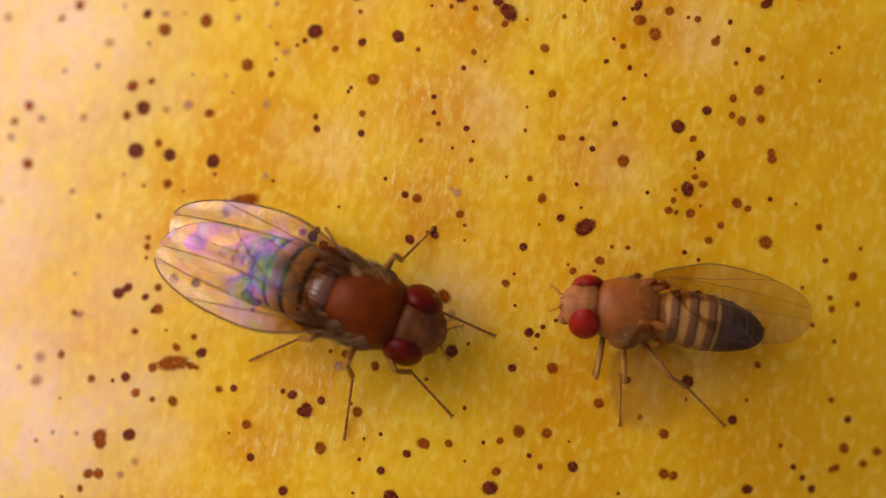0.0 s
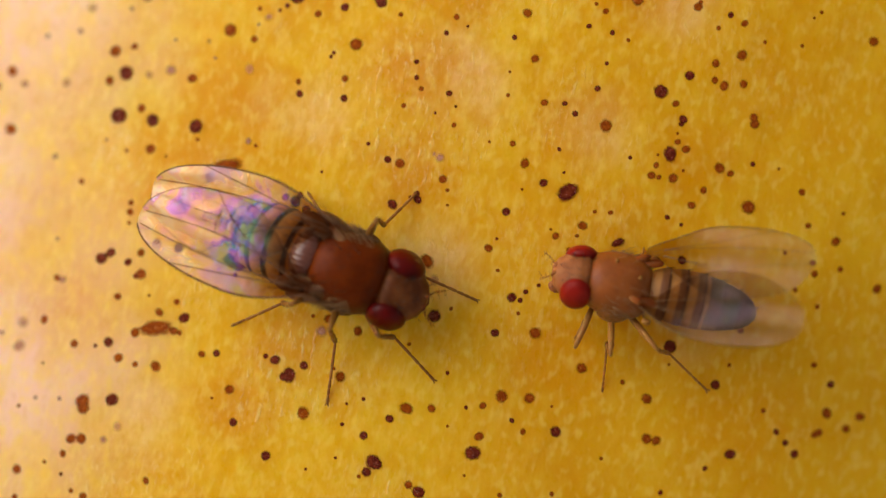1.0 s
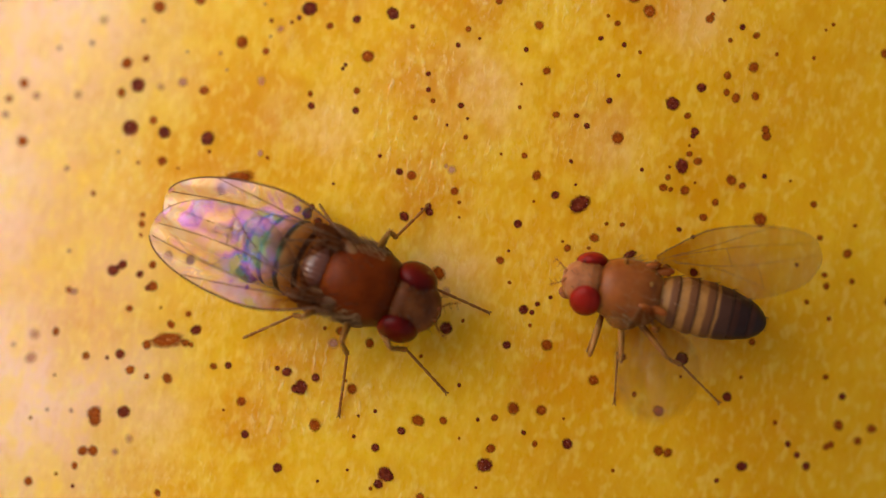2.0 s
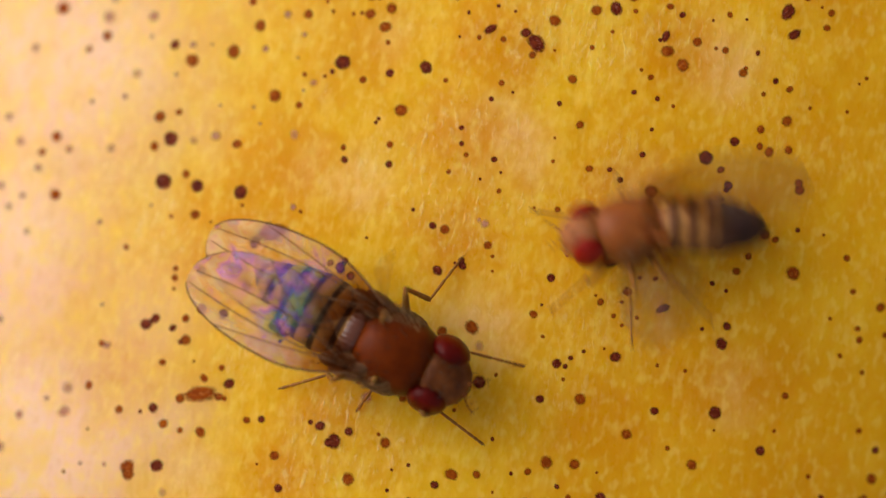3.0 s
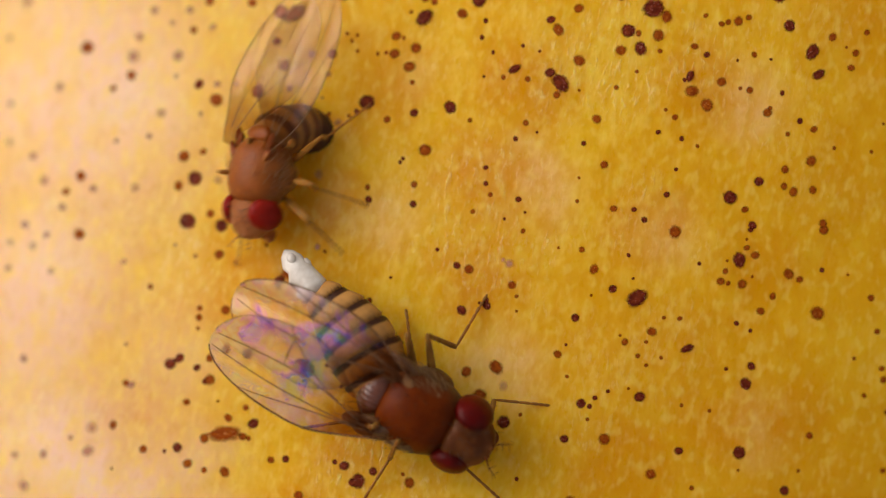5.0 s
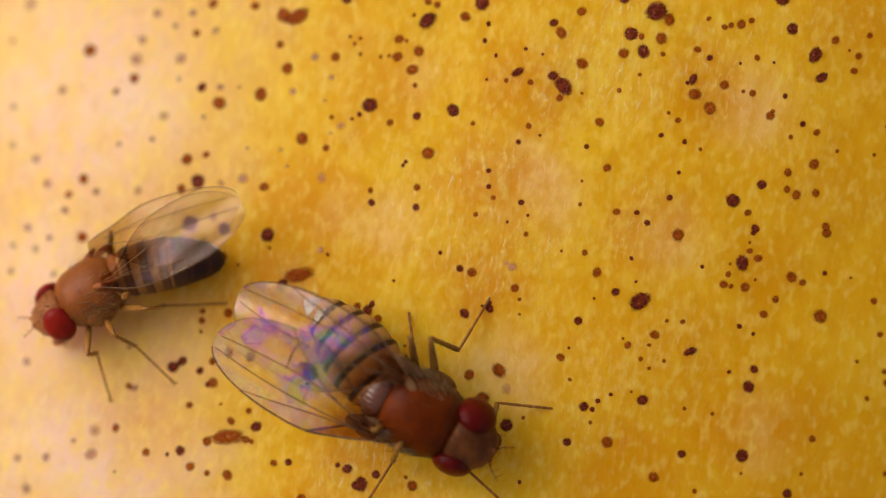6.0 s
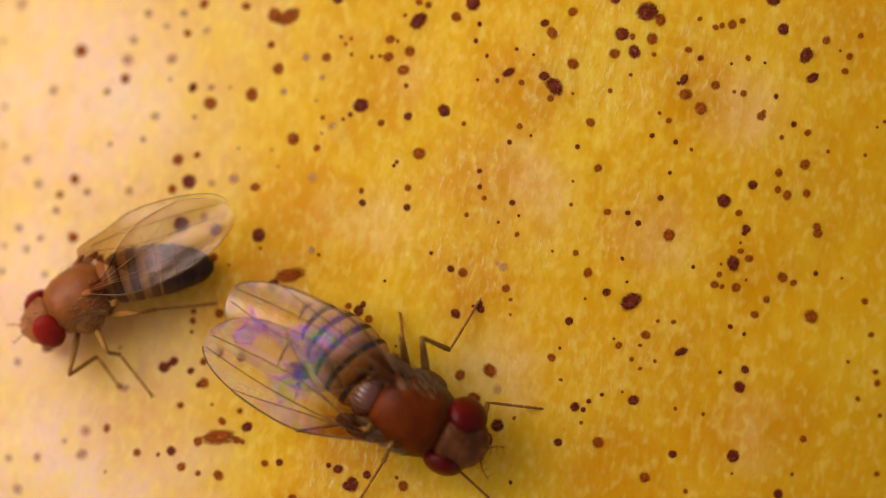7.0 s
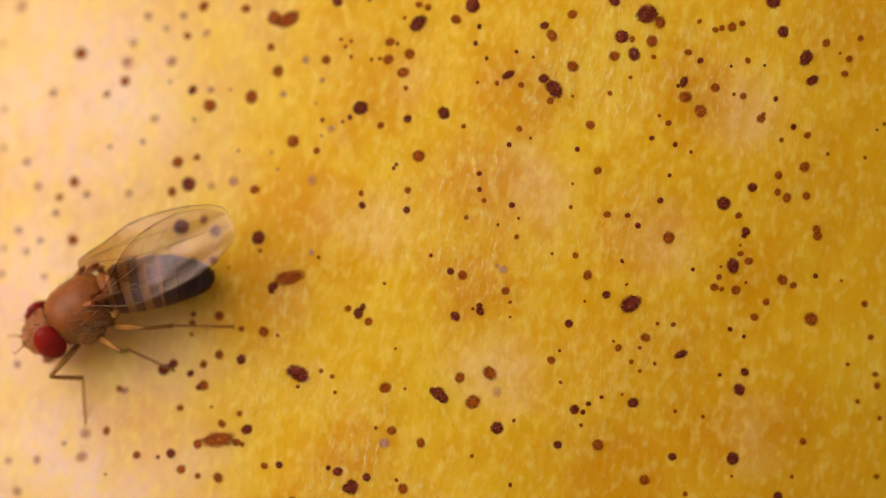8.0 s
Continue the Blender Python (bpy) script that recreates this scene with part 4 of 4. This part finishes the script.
BROWN_B = [(-2.64, -2.44, 0.036), (-2.42, -2.46, 0.061), (-3.21, -2.83, 0.079), (-3.90, -2.89, 0.024), (-3.20, -2.91, 0.073), (-3.33, -3.24, 0.061),
    (-3.22, -3.24, 0.061), (-3.42, -3.40, 0.042), (-3.62, -3.49, 0.024), (-3.92, -3.57, 0.055), (-2.52, -3.69, 0.042), (-3.33, -3.80, 0.030),
    (-3.94, -3.87, 0.036), (-3.20, -3.86, 0.048), (-0.79, 2.69, 0.030), (-0.26, 2.63, 0.042), (-0.16, 2.60, 0.042), (-2.13, 2.60, 0.055),
    (-0.41, 2.49, 0.024), (-1.82, 2.50, 0.085), (-1.10, 2.26, 0.024), (-0.99, 2.24, 0.024), (-0.57, 2.23, 0.055), (-0.49, 2.21, 0.024),
    (-1.86, 2.18, 0.048), (-1.05, 2.18, 0.024), (-0.36, 2.10, 0.061), (-0.99, 2.07, 0.024), (-0.68, 2.05, 0.024), (-0.77, 2.04, 0.024),
    (-0.59, 2.04, 0.061)]
BROWN_C = [(-1.26, 2.04, 0.055), (-1.78, 1.92, 0.067), (-0.43, 1.90, 0.067), (-0.40, 1.73, 0.030), (-2.07, 1.64, 0.079), (-1.30, 1.39, 0.030),
    (-1.08, 1.37, 0.024), (-0.67, 1.33, 0.042), (-1.62, 1.16, 0.073), (-1.36, 1.06, 0.042), (-0.26, 1.00, 0.073), (-2.03, 0.64, 0.055),
    (-0.38, 0.63, 0.042), (-0.88, 0.60, 0.036), (-1.97, -0.02, 0.024), (-1.34, -0.09, 0.024), (-2.31, -0.20, 0.018), (-1.02, -0.64, 0.042),
    (-0.80, -0.78, 0.048), (-2.17, -0.86, 0.036), (-1.93, -0.89, 0.061), (-1.78, -0.93, 0.024), (-0.51, -1.07, 0.018), (-1.31, -1.31, 0.030),
    (-1.19, -1.37, 0.030), (-0.62, -1.49, 0.067), (-0.41, -1.50, 0.018), (-1.16, -1.54, 0.024), (-2.19, -1.77, 0.036), (-0.72, -1.92, 0.024),
    (-0.55, -1.95, 0.055), (-2.22, -2.08, 0.048)]
BROWN_D = [(-0.24, -2.08, 0.055), (-2.16, -2.10, 0.030), (-1.92, -2.33, 0.042), (-0.50, -2.48, 0.024), (-0.43, -2.57, 0.061), (-1.62, -2.71, 0.055),
    (-1.81, -2.80, 0.018), (-0.83, -2.96, 0.073), (-0.23, -3.64, 0.024), (1.39, 2.52, 0.055), (0.14, 2.47, 0.061), (2.33, 2.43, 0.067),
    (1.17, 2.29, 0.067), (2.03, 2.25, 0.036), (2.24, 2.23, 0.067), (1.84, 2.07, 0.061), (2.26, 2.06, 0.030), (1.39, 1.96, 0.067),
    (2.01, 1.84, 0.024), (0.58, 1.78, 0.030), (0.84, 1.76, 0.036), (1.79, 1.67, 0.030), (1.39, 1.64, 0.018), (1.15, 1.59, 0.042),
    (2.32, 1.43, 0.024), (2.42, 1.35, 0.036), (1.58, 1.33, 0.055), (0.22, 1.32, 0.030), (0.82, 1.29, 0.036), (1.66, 0.84, 0.048)]
BROWN_E = [(1.39, 0.70, 0.018), (0.44, 0.52, 0.030), (1.37, 0.45, 0.024), (1.76, 0.37, 0.042), (0.25, 0.34, 0.030), (0.79, 0.13, 0.030),
    (2.42, 0.12, 0.073), (1.17, -0.05, 0.018), (1.42, -0.07, 0.036), (0.21, -0.28, 0.055), (1.55, -0.28, 0.055), (0.67, -0.45, 0.048),
    (1.52, -0.56, 0.018), (0.72, -0.57, 0.024), (0.72, -0.73, 0.018), (2.30, -0.80, 0.024), (2.47, -0.81, 0.030), (2.17, -0.95, 0.055),
    (1.83, -0.99, 0.018), (1.88, -1.06, 0.042), (2.11, -1.06, 0.024), (1.16, -1.19, 0.048), (2.02, -1.21, 0.030), (2.27, -1.23, 0.024),
    (2.11, -1.31, 0.024), (0.50, -1.33, 0.079), (0.18, -1.38, 0.061), (1.26, -1.43, 0.024), (1.92, -1.56, 0.018), (0.32, -1.64, 0.085),
    (2.49, -1.74, 0.024), (0.76, -1.84, 0.024)]
BROWN_F = [(1.48, -1.89, 0.024), (1.66, -2.10, 0.067), (0.31, -2.22, 0.024), (2.16, -2.48, 0.061), (1.30, -2.78, 0.073), (1.60, -2.80, 0.061),
    (1.10, -2.88, 0.042), (1.84, -2.89, 0.018), (0.28, -2.91, 0.073), (0.55, -2.91, 0.048), (0.72, -3.10, 0.018), (1.53, -3.16, 0.036),
    (1.06, -3.21, 0.055), (2.37, -3.45, 0.024), (0.90, -3.63, 0.018), (0.30, -3.73, 0.048), (1.28, -3.84, 0.030), (1.84, -3.83, 0.030),
    (2.75, 2.44, 0.030), (3.21, 2.42, 0.036), (3.10, 2.38, 0.055), (2.99, 2.37, 0.036), (2.92, 2.35, 0.036), (4.48, 2.26, 0.036),
    (4.11, 2.21, 0.048), (2.63, 2.11, 0.042), (4.26, 2.10, 0.018), (4.36, 2.04, 0.042), (3.27, 2.02, 0.036), (4.31, 1.88, 0.042),
    (2.92, 1.73, 0.055)]
BROWN_G = [(3.12, 1.66, 0.024), (3.22, 1.64, 0.042), (2.60, 1.63, 0.073), (2.76, 1.48, 0.073), (3.44, 1.45, 0.024), (3.41, 1.40, 0.055),
    (4.74, 1.34, 0.024), (4.66, 1.28, 0.018), (3.91, 1.22, 0.042), (3.63, 1.17, 0.030), (2.66, 1.04, 0.024), (4.13, 1.02, 0.024),
    (4.53, 0.98, 0.024), (3.88, 0.88, 0.061), (3.60, 0.79, 0.048), (3.59, 0.61, 0.042), (3.90, 0.57, 0.048), (3.69, 0.55, 0.055),
    (3.17, 0.36, 0.042), (4.01, 0.21, 0.048), (4.02, 0.14, 0.055), (3.19, 0.04, 0.018), (3.19, -0.05, 0.036), (3.28, -0.13, 0.048),
    (2.98, -0.19, 0.018), (2.96, -0.30, 0.036), (3.64, -0.33, 0.061), (4.28, -0.34, 0.018), (3.25, -0.36, 0.018), (3.76, -0.39, 0.042),
    (2.91, -0.41, 0.048), (2.99, -0.43, 0.030)]
BROWN_H = [(3.14, -0.44, 0.055), (3.47, -0.57, 0.042), (4.53, -0.59, 0.042), (3.34, -0.73, 0.048), (3.95, -0.75, 0.079), (4.60, -0.95, 0.036),
    (4.90, -1.12, 0.055), (4.35, -1.24, 0.024), (4.65, -1.35, 0.036), (4.67, -1.47, 0.042), (4.46, -1.64, 0.030), (2.79, -1.80, 0.024),
    (4.70, -1.82, 0.030), (3.87, -2.07, 0.042), (3.10, -2.44, 0.018), (4.67, -2.45, 0.036), (3.75, -2.45, 0.024), (2.60, -2.63, 0.030),
    (2.86, -2.81, 0.061), (4.12, -2.94, 0.030), (4.81, -2.97, 0.061), (4.73, -3.18, 0.042), (4.68, -3.20, 0.042), (2.86, -3.24, 0.061),
    (2.96, -3.26, 0.055), (5.30, 1.03, 0.055), (4.98, -0.82, 0.024), (4.95, -1.42, 0.036), (5.35, -1.63, 0.055), (5.17, -3.01, 0.055),
    (5.02, -3.14, 0.048)]
FADED_A = [(-4.60, 2.65, 0.085), (-3.20, 2.53, 0.061), (-2.81, 2.53, 0.055), (-3.00, 2.39, 0.048), (-2.56, 2.34, 0.055), (-3.36, 2.24, 0.067),
    (-4.80, 2.24, 0.048), (-2.94, 2.03, 0.073), (-3.43, 2.03, 0.085), (-2.96, 1.81, 0.036), (-2.51, 1.72, 0.048), (-4.24, 1.70, 0.061),
    (-4.78, 1.52, 0.048), (-3.12, 1.41, 0.067), (-2.69, 1.40, 0.036), (-3.25, 1.16, 0.042), (-3.61, 1.11, 0.036), (-4.79, 1.10, 0.055),
    (-4.53, 0.95, 0.055), (-2.50, 0.68, 0.055), (-4.40, 0.68, 0.067), (-3.40, 0.60, 0.061), (-3.86, 0.59, 0.055), (-4.20, 0.39, 0.055),
    (-4.61, 0.20, 0.055), (-4.37, 0.09, 0.048), (-4.77, 0.01, 0.048), (-2.96, -0.02, 0.024), (-4.52, -0.03, 0.055), (-3.52, -0.20, 0.042),
    (-4.79, -0.27, 0.048), (-4.32, -0.30, 0.048)]
FADED_B = [(-3.49, -1.09, 0.030), (-4.61, -1.25, 0.055), (-3.43, -1.53, 0.048), (-3.86, -1.99, 0.073), (-4.09, -2.10, 0.036), (-3.90, -2.24, 0.073),
    (-4.70, -2.29, 0.055), (-4.39, -2.28, 0.055), (-4.60, -2.62, 0.073), (-3.72, -2.80, 0.030), (-3.46, -2.81, 0.030), (-2.83, -3.11, 0.055),
    (-2.98, -3.25, 0.048), (-1.48, 2.04, 0.055), (-1.30, 1.82, 0.036), (-2.30, 1.72, 0.024), (-1.72, 1.67, 0.048), (-1.37, 1.57, 0.024),
    (-1.20, 1.30, 0.048), (-1.31, 1.22, 0.024), (-2.21, 1.06, 0.024), (-1.85, 1.04, 0.030), (-1.78, 0.86, 0.024), (-1.41, 0.74, 0.061),
    (-2.26, 0.73, 0.067), (-1.42, -0.04, 0.042), (-0.63, -2.08, 0.067), (0.58, -0.18, 0.030), (0.64, -0.22, 0.055), (0.58, -1.53, 0.061)]

# Long, ragged crusts where spots have run together: x, y, half length, half width in millimetres, and turn in degrees.
CRUSTS = [(2.01, -0.59, 0.135, 0.095, 35), (1.19, 1.72, 0.125, 0.085, -50), (-1.56, -1.34, 0.150, 0.090, -25), (-1.66, -0.31, 0.190, 0.088, 10), (-2.42, -2.05, 0.210, 0.092, 5),
          (2.55, -1.13, 0.085, 0.045, 25), (2.58, 1.79, 0.075, 0.045, 65), (3.96, 1.81, 0.085, 0.055, 30), (3.89, 2.05, 0.100, 0.075, 60), (0.70, 1.87, 0.085, 0.045, 30),
          (-1.67, 2.48, 0.160, 0.092, 25), (-0.27, 2.43, 0.120, 0.080, 45), (2.19, 2.52, 0.130, 0.110, 20)]

build_table()
banana = build_banana()
SHAPES = spot_meshes()
spread_spots(banana, "dark_spot", DARK, [DARK_A, DARK_B, DARK_C, DARK_D, DARK_E], SHAPES)
spread_spots(banana, "brown_spot", BROWN, [BROWN_A, BROWN_B, BROWN_C, BROWN_D, BROWN_E, BROWN_F, BROWN_G, BROWN_H], SHAPES)
spread_crusts(banana)
spread_spots(banana, "faded_spot", FADED, [FADED_A, FADED_B], SHAPES)

female = build_fly("dark brown female fruit fly with rainbow wings on banana peel", 1.06, False)
male = build_fly("amber male fruit fly with black abdomen tip on banana peel", 0.86, True)

# Rows: seconds, x, y, heading, roll, pitch, lift.
FEMALE_WAY = [
    (0.0, -0.299, -1.456, -22, 0, 0, -0.1), (2.8, -0.297, -1.457, -22, 0, 0, -0.1), (2.9, -0.308, -1.452, -23, 0, 0, -0.1), (3.0, -0.305, -1.607, -27, 0, 0, -0.1),
    (3.1, -0.247, -1.594, -27, 8, 0, -0.1), (3.2, -0.214, -1.657, -27, 15, 0, -0.1), (3.3, -0.225, -1.681, -27, 15, 0, -0.1), (3.7, -0.231, -1.656, -29, 15, 0, -0.1),
    (4.7, -0.231, -1.656, -29, 15, 0, -0.1), (5.8, -0.231, -1.656, -29, 15, 0, -0.1), (7.0, -0.232, -1.645, -29, 15, 0, -0.1), (7.1, -0.212, -1.609, -25, 15, 0, -0.1),
] + [
    (7.2, 0.056, -1.478, -13, 0, 0, -0.1), (7.3, 0.278, -1.505, -12, 0, 0, -0.1), (7.4, 0.542, -1.758, -15, 0, 0, -0.1), (7.5, 0.491, -2.033, -27, 0, 0, -0.1),
    (7.6, 0.678, -2.470, -33, 0, 0, -0.1), (7.7, 0.586, -2.710, -42, 0, 0, -0.1), (7.8, 0.564, -3.039, -50, 0, 0, -0.1), (7.9, 0.848, -3.540, -52, 0, 0, -0.1),
    (8.0, 1.440, -4.901, -53, 0, 0, -0.1)]
MALE_WAY = [
    (0.0, 2.402, -1.709, 173, 28, 0, 0), (0.3, 2.393, -1.715, 168, 28, 0, 0), (1.0, 2.475, -1.794, 168, 27, 0, 0), (1.2, 2.471, -1.793, 167, 27, 0, 0),
    (2.3, 2.449, -1.714, 167, 26, 0, 0), (2.5, 2.513, -1.736, 165, 26, 0, 0), (2.8, 2.529, -1.717, 166, 26, 0, 0), (2.9, 2.575, -1.425, 168, 26, 0, 0),
    (3.0, 2.184, -0.489, 187, 25, 0, 0), (3.1, 1.643, 0.218, 207, 23, 0, 0), (3.2, 0.678, 0.582, 232, 22, 0, 0), (3.3, 0.071, 0.581, 244, 23, 0, 0),
    (3.4, -0.643, 0.797, 254, 25, 0, 0), (3.5, -1.164, 0.886, 264, 26, 0, 0), (3.6, -1.320, 0.816, 268, 28, 0, 0), (3.7, -1.346, 0.781, 270, 30, 0, 0),
] + [
    (4.7, -1.346, 0.780, 270, 30, 0, 0), (4.95, -1.539, 0.762, 262, 29, 0, 0), (5.3, -2.611, 0.133, 235, 28, 0, 0), (5.65, -3.455, -0.477, 212, 31, 0, 0),
    (5.8, -3.562, -0.576, 210, 32, 0, 0), (5.95, -3.635, -0.765, 210, 32, 0, 0), (6.2, -3.654, -0.801, 210, 32, 0, 0), (6.5, -3.660, -0.837, 210, 32, 0, 0),
    (7.0, -3.660, -0.842, 210, 32, 0, 0), (7.25, -3.714, -0.904, 210, 32, 0, 0), (7.55, -3.696, -0.922, 210, 32, 0, 0), (7.75, -3.654, -0.928, 210, 32, 0, 0),
    (8.0, -3.647, -0.934, 210, 32, 0, 0)]
# Rows: seconds, spread of the two wings, lift of the tips, twist and tilt.
FEMALE_WINGS = [(0.0, -7, -1, -6, 4, 0), (2.85, -7, -1, -6, 4, 0), (3.0, -2, -2, -2, 4, 0), (3.3, -2, 0, -3, 4, 0), (7.0, -2, 0, -3, 4, 0), (7.2, -4, -1, -2, 4, 0), (8.0, -5, 0, 0, 4, 0)]
MALE_WINGS = [
    (0.0, 92, 0, -12, 4, 0), (0.1, 52, 0, -6, 4, 0), (0.2, 8, -6, 14, 3, 0), (0.8, 6, -6, 14, 3, 0), (0.9, 8, 0, 16, 3, 0), (1.0, 8, 3, 18, 3, 0), (1.1, 7, 1, 16, 3, 0), (1.2, 2, -3, 14, 3, 0),
    (1.6, -4, 0, 0, 3, 0), (1.8, 60, 0, -6, 4, 0), (2.0, 85, 20, -10, 4, 0), (2.3, 92, 50, -10, 4, 0), (2.4, 92, 28, -10, 4, 0), (2.5, 88, 2, -10, 4, 0), (2.6, 80, 2, -8, 4, 0), (2.7, 58, 0, -6, 4, 0),
] + [
    (2.8, 76, 45, -8, 4, 0), (2.9, 90, 8, -10, 4, 0), (3.0, 94, 4, -12, 4, 0), (3.1, 76, 4, -10, 4, 0), (3.2, 70, 0, -12, 4, 0), (3.3, 62, 4, -18, 4, 0), (3.4, 58, -8, -26, 4, 0), (3.5, 58, -13, -34, 4, 0),
    (3.6, 46, -13, -30, 4, 0), (3.7, 14, -12, -24, 4, 0), (4.7, 14, -12, -24, 4, 0), (5.2, 6, -10, 0, 3, -10), (5.8, 9, -16, 0, 3, -8), (8.0, 9, -16, 0, 3, -8)]
# Rows: seconds, sideways turn and downward curl of each abdomen ring, droop and swing of the first.
FEMALE_BEND = [(0.0, 0, 5, 15, 0, 1), (2.9, 0, 5, 15, 0, 1), (3.0, 1, 1, 2, 2, 1), (3.1, 1, 1, 2, 6, 1), (3.2, -2, 0, 0, 28, 1.08), (3.4, -5, 1, 9, 43, 1.12), (4.7, -5, 1, 9, 43, 1.12),
               (5.8, -3, 2, 10, 30, 1.05), (6.2, -2, 3, 12, 22, 1), (7.0, -2, 3, 12, 22, 1), (7.3, 0, 1, 2, 0, 1), (8.0, 0, 1, 2, 0, 1)]
MALE_BEND = [(0.0, 0, 2, 2, 0, 1), (0.3, 0, 1, -2, 0, 1), (2.9, 0, 1, -2, 0, 1), (3.1, 3, 4, 4, 2, 1), (3.3, 5, 6, 8, 4, 1), (3.5, 4, 20, 30, 0, 1), (3.7, -3, 30, 62, -20, 0.8), (4.7, -3, 30, 62, -20, 0.8),
             (5.2, 6, 6, 8, 0, 1), (5.8, 1, 4, 8, 6, 1), (8.0, 1, 4, 8, 6, 1)]
PUSH = [(0.0, -0.55), (3.05, -0.55), (3.2, -0.10), (3.4, 0.0), (4.7, 0.0), (5.2, -0.12), (5.8, -0.30), (6.2, -0.6), (8.0, -0.6)]
WALKING = [(0.95, 0.62), (0.95, -0.62), (0.12, 1.05), (0.12, -1.05), (-0.85, 0.80), (-0.85, -0.80)]
# Feet that stand still: from, to, and the place of each foot.
FEMALE_FEET = [
    (0.0, 2.9, {0: (0.994, -1.733), 1: (0.546, -2.576), 2: (0.358, -0.630), 3: (-0.564, -2.800), 4: (-0.754, -0.630), 5: (-1.538, -1.998)}),
    (3.0, 7.1, {0: (0.993, -1.732), 1: (0.545, -2.750), 2: (0.358, -0.636), 3: (-0.916, -2.742), 4: (-0.461, -0.759), 5: (-1.507, -1.974)}),
] + [
    (3.0, 3.02, {1: (0.558, -2.538), 3: (-0.656, -2.117)})]
MALE_FEET = [
    (0.0, 2.8, {0: (2.103, -2.135), 1: (1.975, -1.329), 2: (2.388, -2.663), 3: (2.489, -1.300), 4: (3.492, -2.704), 5: (2.823, -1.209)}),
    (3.4, 3.55, {0: (-1.364, 0.250), 1: (-1.701, 0.250), 2: (0.327, -0.036), 4: (-0.049, 1.417)}),
    (3.6, 4.8, {0: (-1.535, 0.128), 1: (-1.780, 0.097), 2: (-0.109, -0.036), 3: (-2.124, 0.709), 4: (-0.049, 1.417), 5: (-1.918, 1.381)}),
    (5.7, 5.9, {0: (-3.904, -1.255), 2: (-2.733, -1.007), 4: (-2.520, -0.530), 1: (-4.071, -0.607), 3: (-3.886, -0.393), 5: (-3.608, -0.147)}),
] + [
    (6.0, 6.25, {0: (-3.729, -1.510), 2: (-3.013, -1.458), 4: (-2.476, -0.617), 1: (-4.161, -0.913), 3: (-3.977, -0.730), 5: (-3.699, -0.484)}),
    (6.3, 6.7, {0: (-4.475, -1.318), 2: (-3.038, -1.653), 4: (-2.476, -0.617), 1: (-4.161, -0.913), 3: (-3.977, -0.730), 5: (-3.699, -0.484)}),
    (6.8, 7.2, {0: (-3.519, -1.485), 2: (-3.173, -1.568), 4: (-2.476, -0.617), 1: (-4.161, -0.913), 3: (-3.977, -0.730), 5: (-3.699, -0.484)}),
    (7.3, 8.0, {0: (-3.863, -1.827), 2: (-2.953, -1.287), 4: (-2.291, -0.835), 1: (-4.161, -0.913), 3: (-3.977, -0.730), 5: (-3.698, -0.484)})]

# Knees that lean sideways: from, to, leg and direction.
FEMALE_LEANS = [(0.0, 2.9, 4, (-1.2, -0.6)), (3.0, 7.0, 2, (-0.9, -0.7)), (3.0, 7.0, 0, (-0.4, -1.2))]
MALE_LEANS = [(3.5, 4.8, 2, (1.2, 2.0)), (3.5, 4.8, 4, (-1.0, 1.4)), (6.8, 8.0, 0, (-1.2, 0.2))]


def motions():
    animate(female, lambda t: glide(FEMALE_WAY, t), lambda t: glide(FEMALE_WINGS, t), lambda t: glide(FEMALE_BEND, t), WALKING, FEMALE_FEET, lambda t: glide(PUSH, t), FEMALE_LEANS)
    animate(male, lambda t: glide(MALE_WAY, t), lambda t: glide(MALE_WINGS, t), lambda t: glide(MALE_BEND, t), [(0.86 * x, 0.86 * y) for x, y in WALKING], MALE_FEET, None, MALE_LEANS)


motions()
